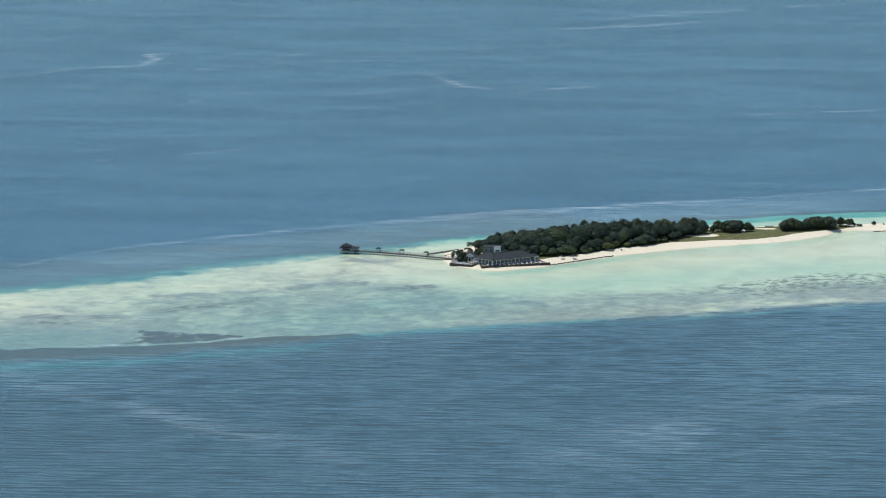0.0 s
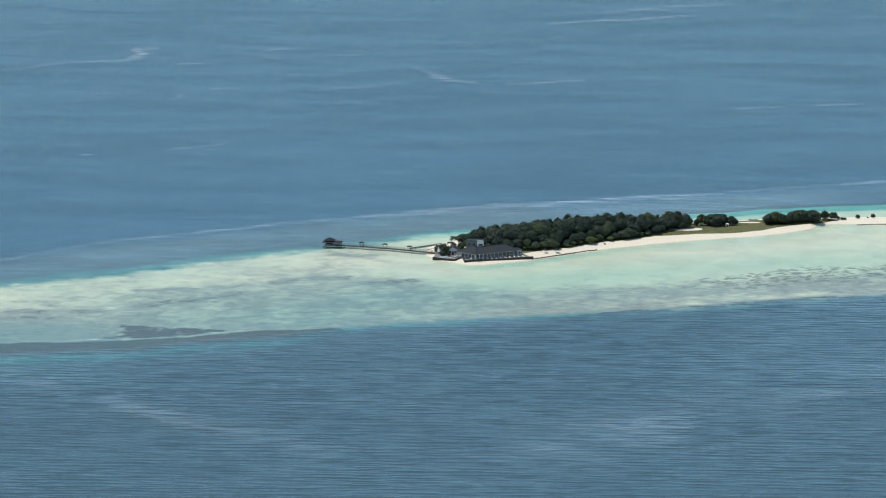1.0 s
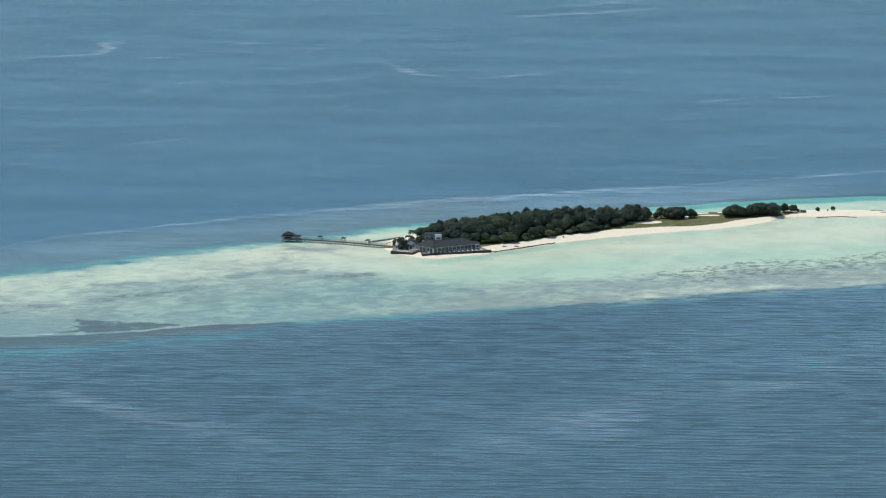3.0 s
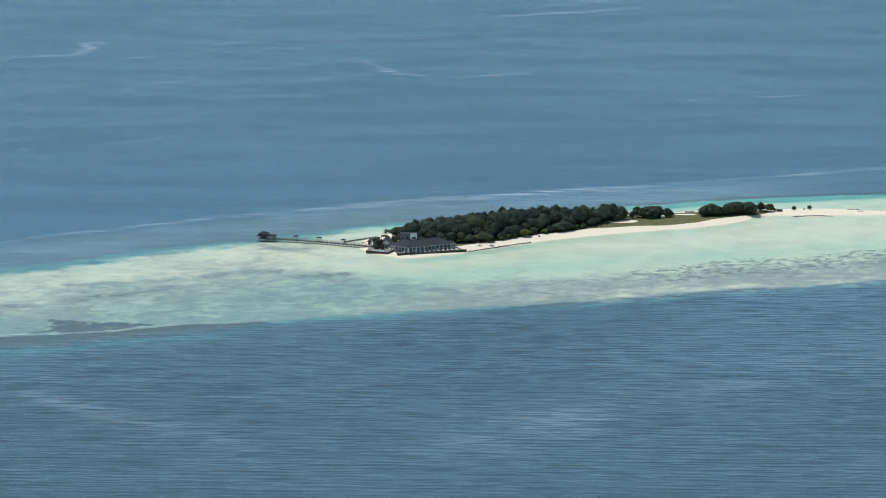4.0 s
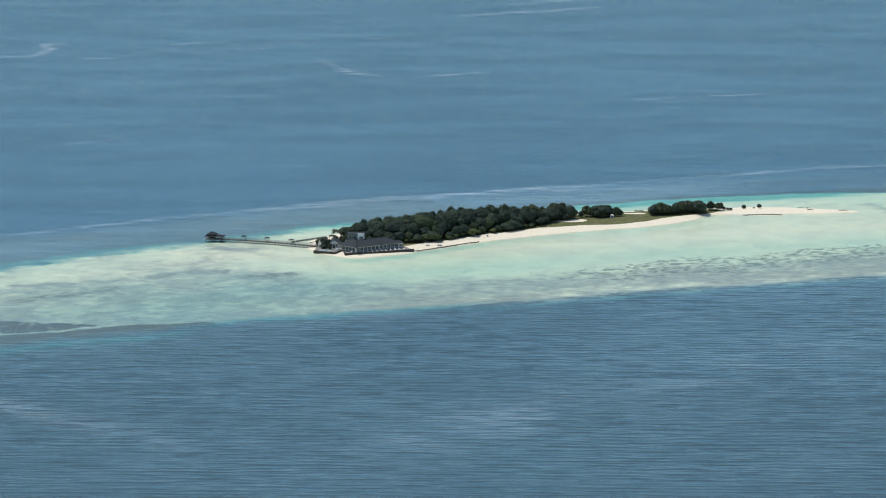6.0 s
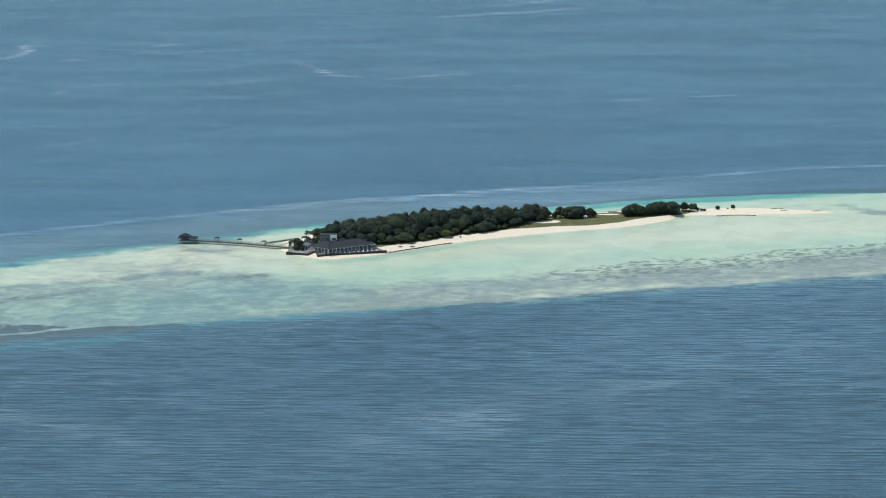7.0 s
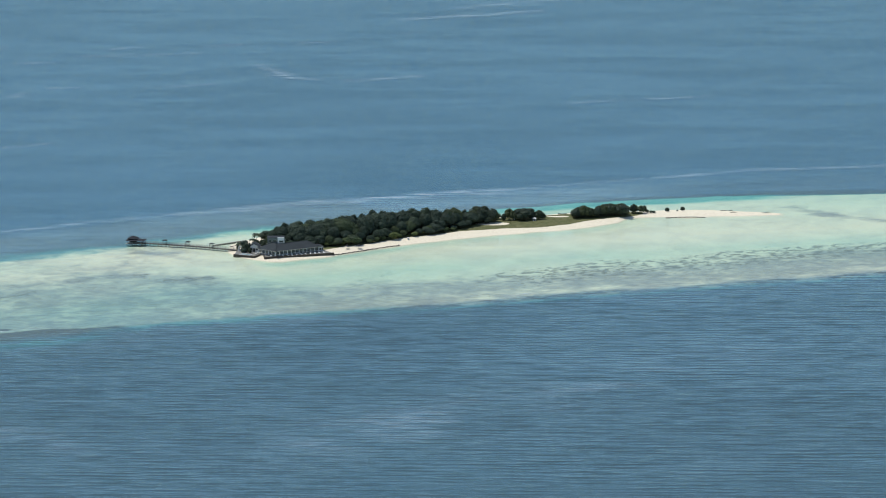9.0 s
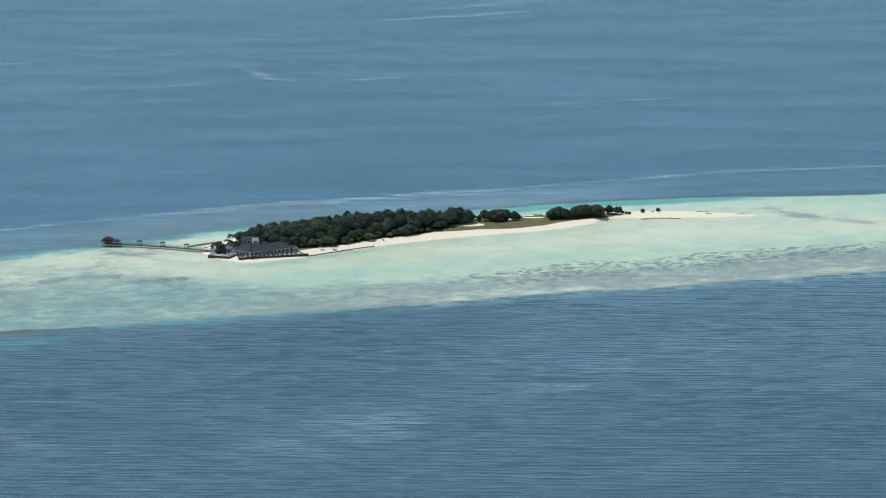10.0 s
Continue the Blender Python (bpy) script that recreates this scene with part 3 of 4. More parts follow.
# ---------------------------------------------------------------- materials of things
def leaf_material(name, dark, light):
    n = Nodes(name)
    mass = n.noise(n.place(), 0.35, 3)
    col = n.mix(n.island(), (*dark, 1), (*light, 1))
    col = n.mix(n.math("MULTIPLY", n.rand(), 0.30), col, (*(0.55 * q for q in dark), 1))
    col = n.mix(n.math("MULTIPLY", n.ramp(mass, 0.4, 0.65), 0.22), col, (light[0] * 1.15, light[1] * 1.05, light[2] * 0.75, 1))
    col = n.mix(n.ramp(n.math("FRACT", n.math("MULTIPLY", n.rand(), 7.3)), 0.55, 1.0, 0.0, 0.55), col, (light[0] * 1.5, light[1] * 1.35, light[2] * 0.80, 1))
    face = n.add("ShaderNodeBsdfPrincipled", Base_Color=col, Roughness=0.65)
    face.inputs["Specular IOR Level"].default_value = 0.22
    through_leaf = n.add("ShaderNodeBsdfTranslucent", Color=col)
    out = n.add("ShaderNodeMixShader", Fac=0.45)
    n.put(out.inputs[1], face)
    n.put(out.inputs[2], through_leaf)
    return n.done(out)


def glass_material():
    n = Nodes("window_glass")
    tone = n.noise(n.place(), 0.8, 2)
    b = n.add("ShaderNodeBsdfPrincipled", Base_Color=n.mix(tone, (0.020, 0.032, 0.034, 1), (0.045, 0.062, 0.062, 1)), Roughness=0.08)
    return n.done(b)


LEAF = leaf_material("wood_leaves", (0.055, 0.087, 0.071), (0.077, 0.113, 0.080))
LEAF_PALE = leaf_material("shrub_leaves", (0.085, 0.128, 0.060), (0.128, 0.172, 0.076))
LEAF_PINE = leaf_material("feathery_leaves", (0.054, 0.082, 0.064), (0.074, 0.102, 0.070))
BARK = plain("bark", (0.16, 0.125, 0.095), 0.6, 0.9)
WHITE = plain("white_paint", (0.78, 0.78, 0.75), 0.82, 0.55, rand=0.1)
ROOF = plain("slate_grey_roofing", (0.026, 0.036, 0.041), 0.7, 0.9, 0.8)
ROOF_DARK = plain("dark_thatch", (0.030, 0.036, 0.044), 0.6, 0.95, 1.5, bump=0.5)
TIMBER = plain("weathered_timber", (0.40, 0.40, 0.36), 0.7, 0.85)
TIMBER_DARK = plain("dark_wet_timber", (0.085, 0.075, 0.065), 0.6, 0.8)
STONE_DARK = plain("dark_quay_stone", (0.092, 0.080, 0.066), 0.55, 0.9, 1.2, bump=0.4)
PAVING = plain("grey_paving", (0.235, 0.235, 0.21), 0.75, 0.85)
WALL_DARK = plain("sage_grey_wall", (0.17, 0.20, 0.19), 0.7, 0.8)
WHITE_DULL = plain("weathered_white_paint", (0.70, 0.71, 0.70), 0.75, 0.6)
CLOTH = plain("white_canvas", (0.80, 0.79, 0.76), 0.9, 0.8, rand=0.05)
GLASS = glass_material()


# ---------------------------------------------------------------- quay and terrace round the house
def quay():
    bm = bmesh.new()
    prism(bm, [(26.2, 2223.2), (63.4, 2233.7), (57.5, 2244), (55, 2250), (24, 2252)], -0.4, 1.42)
    tagged(part("pavement", bm, PAVING), "grey paved terrace on which the beach house stands", "terrace", kind="structure")
    bm = bmesh.new()
    prism(bm, [(8.2, 2231.9), (19.9, 2226.9), (23.0, 2231), (22.5, 2251), (9.5, 2246)], -0.4, 1.18)
    tagged(part("pavement", bm, PAVING), "grey paved landing terrace beside the jetty", "terrace", kind="structure")
    for name, pts, top, n in (("quay_wall", ((25.8, 2222.6), (64.5, 2233.4)), 1.62, 32), ("quay_wall", ((7.7, 2231.4), (19.8, 2226.3)), 1.42, 11), ("quay_wall", ((19.8, 2226.3), (23.2, 2230.6)), 1.42, 5),
                              ("quay_wall", ((25.8, 2222.6), (25.0, 2228.0)), 1.72, 5)):
        a, b = Vector((*pts[0], 0)), Vector((*pts[1], 0))
        d = b - a
        turn = math.degrees(math.atan2(d.y, d.x))
        w = thing(name, pose(a.x, a.y, 0, 0, 0, turn), "low dark stone quay wall facing the sand", "quay wall", "quay walls")
        step = d.length / n
        bm = box(bmesh.new(), d.length / 2, 0.0, -0.4, d.length, 0.5, top + 0.3)
        part("core", bm, STONE_DARK, w)
        first = None
        for i in range(n):
            m = pose((i + 0.5) * step, -0.06, top - 0.12 + 0.03 * math.sin(i * 2.3), 0, 0, 1.5 * math.sin(i * 1.7))
            if first is None:
                first = part("coping_stone", box(bmesh.new(), 0, 0, 0, step - 0.06, 0.75, 0.2, bevel=0.03), STONE_DARK, w)
                first.matrix_basis = m
            else:
                share("coping_stone", first, m, w)


quay()


# ---------------------------------------------------------------- the beach house
def facade(house, m, length, n, floor, eave):
    """A verandah front: white columns, rail, dark glazing between white frames set back behind it."""
    col = part("column", box(bmesh.new(), 0, 0, 0, 0.34, 0.34, eave - floor - 0.1, bevel=0.03), WHITE_DULL, house, "white square column")
    col.matrix_basis = m @ pose(0.3, 0.35, floor)
    step = (length - 0.6) / n
    for i in range(1, n + 1):
        share("column", col, m @ pose(0.3 + i * step, 0.35, floor), house)
    rail = bmesh.new()
    box(rail, length / 2, 0.35, floor + 0.85, length - 0.4, 0.10, 0.09)
    k = int(length / 0.45)
    for i in range(k):
        box(rail, 0.4 + i * (length - 0.8) / (k - 1), 0.35, floor, 0.07, 0.05, 0.86)
    r = part("railing", rail, WHITE_DULL, house, "white verandah railing")
    r.matrix_basis = m
    pane = frame_ob = None
    for i in range(n):
        q = m @ pose(0.3 + (i + 0.5) * step, 2.45, floor + 0.25)
        if pane is None:
            pane = part("window", box(bmesh.new(), 0, 0, 0, step * 0.72, 0.08, 2.2), GLASS, house, "dark glazed verandah window")
            pane.matrix_basis = q
            fb = bmesh.new()
            w = step * 0.72
            for dx in (-w / 2, 0, w / 2):
                box(fb, dx, -0.05, 0, 0.11, 0.10, 2.3)
            for z in (0, 2.2):
                box(fb, 0, -0.05, z, w + 0.11, 0.12, 0.11)
            frame_ob = part("window_frame", fb, WHITE_DULL, pane)
        else:
            p = share("window", pane, q, house)
            share("window_frame", frame_ob, Matrix(), p)


def beach_house():
    floor, eave, ridge = 1.55, 4.75, 7.35
    h = thing("beach_house", pose(33.2, 2224.6, 0), "long low beach house with slate grey hipped roofs and white columns", "house")
    wing_b = pose(-1.4, -0.2, 0, 0, 0, 26.0)
    wing_a = pose(-11.6, 7.4, 0, 0, 0, -37.0)
    # walls stand back from the eaves, so that the verandahs run along the fronts
    for m, length, depth in ((wing_b, 27.0, 12.5), (wing_a, 13.0, 12.0)):
        bm = box(bmesh.new(), length / 2, depth / 2 + 1.2, floor - 0.1, length - 1.2, depth - 2.4, eave - floor)
        part("wall", bm, WALL_DARK, h).matrix_basis = m
        bm = box(bmesh.new(), length / 2, depth / 2, floor - 0.16, length, depth, 0.2)
        part("floor_slab", bm, PAVING, h).matrix_basis = m
        rf = hip(bmesh.new(), length + 1.4, depth + 1.4, eave, ridge + (0.0 if m is wing_b else 0.12), depth * 0.46)
        roof = part("roof", rf, ROOF, h, "slate grey hipped roof")
        roof.matrix_basis = m @ pose(-0.7, -0.7, 0)
        cap = bmesh.new()
        L, D, R = length + 1.4, depth + 1.4, ridge + (0.0 if m is wing_b else 0.12)
        ins = depth * 0.46
        rod(cap, (ins, D / 2, R + 0.02), (L - ins, D / 2, R + 0.02), 0.14, 0.14, 6)
        for ex, ey, rx in ((0, 0, ins), (0, D, ins), (L, 0, L - ins), (L, D, L - ins)):
            rod(cap, (ex, ey, eave + 0.02), (rx, D / 2, R + 0.02), 0.12, 0.12, 6)
        part("ridge_cap", cap, ROOF, roof)
        gut = bmesh.new()
        box(gut, L / 2, -0.08, eave - 0.28, L, 0.16, 0.2)
        part("gutter", gut, TIMBER, roof)
    facade(h, wing_b, 27.0, 11, floor, eave - 0.2)
    facade(h, wing_a, 12.4, 5, floor, eave - 0.2)
    # pale lean-to at the far end of the long wing
    bm = box(bmesh.new(), 28.8, 5.0, floor - 0.1, 3.2, 6.0, 2.5)
    part("annex", bm, WHITE, h, "white lean-to annex").matrix_basis = wing_b
    bm = box(bmesh.new(), 28.9, 5.0, floor + 2.45, 3.9, 6.8, 0.18)
    part("annex_roof", bm, ROOF, h).matrix_basis = wing_b
    for k in range(3):
        part("annex_window", box(bmesh.new(), 27.7 + 1.1 * k, 1.96, floor + 0.5, 0.75, 0.06, 1.3), GLASS, h).matrix_basis = wing_b
    # upper room above the roof
    t0 = pose(-6.4, 9.6, 0)
    up = part("upper_room", box(bmesh.new(), 4.8, 2.6, 5.2, 9.5, 5.2, 5.0), WALL_DARK, h, "dark glazed upper room with a white bay")
    up.matrix_basis = t0
    for x, w in ((1.5, 1.7), (4.1, 1.7)):
        pn = part("pane", box(bmesh.new(), x, -0.03, 7.7, w, 0.08, 1.35), GLASS, up)
        fb = bmesh.new()
        for dx in (-w / 2, w / 2):
            box(fb, x + dx, -0.06, 7.6, 0.14, 0.12, 1.55)
        for z in (7.58, 9.05):
            box(fb, x, -0.06, z, w + 0.14, 0.13, 0.13)
        part("pane_frame", fb, TIMBER, pn)
    part("bay", box(bmesh.new(), 7.75, -0.25, 6.6, 3.8, 0.6, 3.85), WHITE, up, "white painted bay")
    part("bay_window", box(bmesh.new(), 7.9, -0.58, 7.7, 2.3, 0.08, 1.0), GLASS, up)
    part("parapet", box(bmesh.new(), 4.8, 2.6, 10.2, 9.7, 5.4, 0.16), ROOF, up)
    return h


beach_house()


def reception_house():
    h = thing("reception_house", pose(16.2, 2238.4, 1.15, 0, 0, -4), "small white house with a grey gabled roof beside the terrace", "house")
    part("wall", box(bmesh.new(), 2.9, 2.8, 0, 5.6, 5.4, 3.1), WHITE, h)
    bm = bmesh.new()
    sec = [(-0.4, 3.0), (2.9, 5.0), (6.2, 3.0), (6.2, 2.8), (2.9, 4.75), (-0.4, 2.8)]
    a = [bm.verts.new((x, -0.4, z)) for x, z in sec]
    b = [bm.verts.new((x, 6.0, z)) for x, z in sec]
    for i in range(6):
        j = (i + 1) % 6
        bm.faces.new((a[j], a[i], b[i], b[j]))
    bm.faces.new(a)
    bm.faces.new(b[::-1])
    part("roof", bm, ROOF, h)
    gable = bmesh.new()
    g0 = [gable.verts.new(q) for q in ((0.1, 0.1, 3.0), (5.7, 0.1, 3.0), (2.9, 0.1, 4.72), (0.1, 0.3, 3.0), (5.7, 0.3, 3.0), (2.9, 0.3, 4.72))]
    gable.faces.new(g0[:3])
    gable.faces.new(g0[3:][::-1])
    for i, j in ((0, 1), (1, 2), (2, 0)):
        gable.faces.new((g0[j], g0[i], g0[i + 3], g0[j + 3]))
    part("gable", gable, WHITE, h)
    for x in (1.3, 4.4):
        w = part("window", box(bmesh.new(), x, 0.06, 1.0, 1.2, 0.1, 1.4), GLASS, h)
        fb = bmesh.new()
        for dx in (-0.6, 0.0, 0.6):
            box(fb, x + dx, 0.01, 0.95, 0.1, 0.1, 1.5)
        for z in (0.95, 2.36):
            box(fb, x, 0.0, z, 1.3, 0.12, 0.1)
        part("window_frame", fb, TIMBER, w)
    part("door", box(bmesh.new(), 2.85, 0.06, 0.05, 1.0, 0.1, 2.1), TIMBER_DARK, h)


reception_house()


def archway():
    a = thing("archway", pose(11.2, 2240.4, 1.18, 0, 0, -20), "white rounded archway at the landward end of the jetty", "archway")
    for x in (-0.95, 0.95):
        part("pillar", box(bmesh.new(), x, 0, 0, 0.55, 0.6, 2.0, bevel=0.05), WHITE, a)
    bm = bmesh.new()
    n = 10
    for i in range(n):
        t0, t1 = math.pi * i / n, math.pi * (i + 1) / n
        ring = []
        for y in (-0.3, 0.3):
            for r, t in ((0.7, t0), (1.22, t0), (1.22, t1), (0.7, t1)):
                ring.append(bm.verts.new((r * math.cos(t), y, 2.0 + r * math.sin(t) * 1.05)))
        for f in ((0, 1, 2, 3), (7, 6, 5, 4), (1, 5, 6, 2), (0, 3, 7, 4)):
            bm.faces.new([ring[k] for k in f])
    part("arch", bm, WHITE, a)


archway()


# ---------------------------------------------------------------- jetty and its pavilion
JETTY = ((9.6, 2243.6), (-15.0, 2254.0), (-46.5, 2263.8))


def jetty():
    j = thing("jetty", pose(0, 0, 0), "long weathered timber jetty with railings on piles over shallow water", "jetty")
    deck_z, rail_z = 1.15, 2.15
    post = pile = None
    for (ax, ay), (bx, by) in zip(JETTY, JETTY[1:]):
        a, d = Vector((ax, ay, 0)), Vector((bx - ax, by - ay, 0))
        turn = math.degrees(math.atan2(d.y, d.x))
        m = pose(ax, ay, 0, 0, 0, turn)
        deck = bmesh.new()
        k = int(d.length / 0.5)
        for i in range(k):
            box(deck, (i + 0.5) * d.length / k, 0.02 * math.sin(i * 3.1), deck_z - 0.07 + 0.008 * math.sin(i * 1.9), d.length / k - 0.03, 2.2, 0.07)
        dk = part("deck", deck, TIMBER_DARK, j, "dark wet plank deck")
        dk.matrix_basis = m
        for s in (-0.9, 0.9):
            part("beam", box(bmesh.new(), d.length / 2, s, deck_z - 0.30, d.length, 0.16, 0.23), TIMBER_DARK, j).matrix_basis = m
        for s in (-1.05, 1.05):
            bm = box(bmesh.new(), d.length / 2, s, rail_z - 0.08, d.length, 0.12, 0.10)
            box(bm, d.length / 2, s, deck_z + 0.45, d.length, 0.07, 0.08)
            part("handrail", bm, TIMBER, j).matrix_basis = m
            n = int(d.length / 1.6)
            for i in range(n + 1):
                q = m @ pose(i * d.length / n, s, deck_z - 0.02)
                if post is None:
                    post = part("rail_post", box(bmesh.new(), 0, 0, 0, 0.24, 0.24, rail_z - deck_z + 0.05, bevel=0.02), TIMBER, j)
                    post.matrix_basis = q
                else:
                    share("rail_post", post, q, j)
            n = int(d.length / 1.6)
            for i in range(n + 1):
                q = m @ pose(i * d.length / n, s * 0.86, 0)
                if pile is None:
                    pile = part("pile", rod(bmesh.new(), (0, 0, -2.6), (0, 0, deck_z - 0.1), 0.19, 0.17, 8), TIMBER, j)
                    pile.matrix_basis = q
                else:
                    share("pile", pile, q, j)


jetty()


def shelter(x, y, turn, small=1.0):
    s = thing("jetty_shelter", pose(x, y, 1.15, 0, 0, turn), "small open shelter with a flat dark roof on the jetty", "shelter", "jetty shelters")
    for dx in (-1.3, 1.3):
        for dy in (-0.85, 0.85):
            part("post", box(bmesh.new(), dx * small, dy, 0, 0.12, 0.12, 2.2), TIMBER_DARK, s)
    part("roof", hip(bmesh.new(), 3.6 * small, 2.7, 2.35, 2.85, 1.2, 0.12), ROOF_DARK, s).matrix_basis = pose(-1.8 * small, -1.35, 0)
    part("bench", box(bmesh.new(), 0, 0.6, 0.38, 2.2 * small, 0.4, 0.08), TIMBER, s)


for _x, _y, _t in ((-33.0, 2259.6, -17), (-19.6, 2255.4, -17), (-5.6, 2250.0, -23)):
    shelter(_x, _y, _t, 0.78)


def pavilion():
    p = thing("jetty_pavilion", pose(-51.2, 2264.6, 0.1, 0, 0, -12) @ Matrix.Scale(0.72, 4), "dark two-tiered thatched pavilion on piles at the jetty's end", "pavilion")
    deck = bmesh.new()
    for i in range(24):
        box(deck, -5.0 + (i + 0.5) * 14.0 / 24, 0, 1.05, 14.0 / 24 - 0.03, 7.6, 0.12)
    part("deck", deck, TIMBER, p)
    pile = None
    for i in range(6):
        for y in (-3.4, 0, 3.4):
            q = pose(-4.7 + i * 2.68, y, 0)
            if pile is None:
                pile = part("pile", rod(bmesh.new(), (0, 0, -2.4), (0, 0, 1.1), 0.2, 0.18, 8), TIMBER_DARK, p)
                pile.matrix_basis = q
            else:
                share("pile", pile, q, p)
    for x in (-4.3, -1.5, 1.3, 3.6, 6.0, 8.4):
        for y in (-3.2, 3.2):
            part("post", box(bmesh.new(), x, y, 1.15, 0.2, 0.2, 2.55), TIMBER_DARK, p)
    up = part("upper_roof", hip(bmesh.new(), 8.4, 6.4, 5.0, 7.1, 3.6, 0.25), ROOF_DARK, p, "dark hipped thatch roof")
    up.matrix_basis = pose(-4.6, -3.2, 0)
    part("finial", rod(bmesh.new(), (4.2, 3.2, 7.0), (4.2, 3.2, 7.5), 0.16, 0.05, 6), ROOF_DARK, up)
    low = part("lower_roof", hip(bmesh.new(), 15.2, 9.0, 3.75, 4.95, 4.2, 0.2), ROOF_DARK, p)
    low.matrix_basis = pose(-5.6, -4.5, 0)
    for y in (-3.6, 3.6):
        bm = box(bmesh.new(), 2.0, y, 2.05, 13.6, 0.1, 0.1)
        for i in range(12):
            box(bm, -4.7 + i * 1.22, y, 1.15, 0.09, 0.09, 0.95)
        part("railing", bm, TIMBER, p)
    part("screen_wall", box(bmesh.new(), -1.2, 2.4, 1.17, 5.2, 0.15, 2.9), TIMBER_DARK, p)
    part("landing_steps", box(bmesh.new(), -5.8, -1.0, 0.35, 1.4, 2.0, 0.15), TIMBER, p)


pavilion()


def groyne(a, b, label):
    d = Vector((b[0] - a[0], b[1] - a[1], 0))
    g = thing("groyne", pose(a[0], a[1], 0, 0, 0, math.degrees(math.atan2(d.y, d.x))), label, "groyne", "groynes")
    n = int(d.length / 1.1)
    first = None
    for i in range(n):
        q = pose((i + 0.5) * d.length / n, 0.08 * math.sin(i * 2.1), -0.6, 0, 0, 4 * math.sin(i * 1.3))
        if first is None:
            first = part("stake", box(bmesh.new(), 0, 0, 0, 0.8, 0.26, 1.10, bevel=0.04), TIMBER_DARK, g)
            first.matrix_basis = q
        else:
            share("stake", first, q, g)
    part("cap_beam", box(bmesh.new(), d.length / 2, 0, 0.49, d.length, 0.45, 0.16), TIMBER, g)


groyne((-5.5, 2259.5), (13.0, 2272.4), "long dark timber groyne running from the jetty over the sand")
groyne((4.6, 2256.0), (13.4, 2260.6), "short dark timber groyne on pale sand")


# ---------------------------------------------------------------- stones along the beach lip
def stone_mesh(seed):
    rng = random.Random(seed)
    bm = bmesh.new()
    bmesh.ops.create_icosphere(bm, subdivisions=1, radius=0.5)
    for v in bm.verts:
        v.co *= rng.uniform(0.75, 1.15)
        v.co.z *= 0.65
    return bm


def stone_edge(points, n, seed, label):
    rng = random.Random(seed)
    e = thing("stone_edge", pose(0, 0, 0), label, "stone edge", "stone edges")
    kinds = []
    total = [0.0]
    for a, b in zip(points, points[1:]):
        total.append(total[-1] + math.hypot(b[0] - a[0], b[1] - a[1]))
    for i in range(n):
        s = (i + 0.5) / n * total[-1]
        x = float(np.interp(s, total, [p[0] for p in points])) + rng.uniform(-0.3, 0.3)
        y = float(np.interp(s, total, [p[1] for p in points])) + rng.uniform(-0.35, 0.35)
        k = rng.uniform(0.55, 1.05)
        m = pose(x, y, height_at(x, y) + 0.08, 0, 0, rng.uniform(0, 360)) @ Matrix.Diagonal((k * 1.4, k, k, 1))
        if len(kinds) < 3:
            o = part("stone", stone_mesh(seed * 7 + i), STONE_DARK, e)
            o.matrix_basis = m
            kinds.append(o)
        else:
            share("stone", kinds[i % 3], m, e)


stone_edge(((63.8, 2234.4), (66.5, 2235.6), (70.0, 2237.4)), 14, 3, "dark wet stones at the quay's end")
stone_edge(((70.0, 2237.6), (73.0, 2239.3), (79.4, 2244.0), (89.2, 2250.9), (101.5, 2258.6)), 120, 4, "dark wet stones along the eroded lip of the beach")
stone_edge(((258.0, 2331.8), (266.0, 2332.2), (281.0, 2332.6)), 60, 5, "dark weed-covered stones beside the sand spit")


# ---------------------------------------------------------------- trees
def unit_ball():
    bm = bmesh.new()
    bmesh.ops.create_icosphere(bm, subdivisions=2, radius=1.0)
    ball = [np.array(v.co) for v in bm.verts], [tuple(v.index for v in f.verts) for f in bm.faces]
    bm.free()
    return ball


BALL = unit_ball()


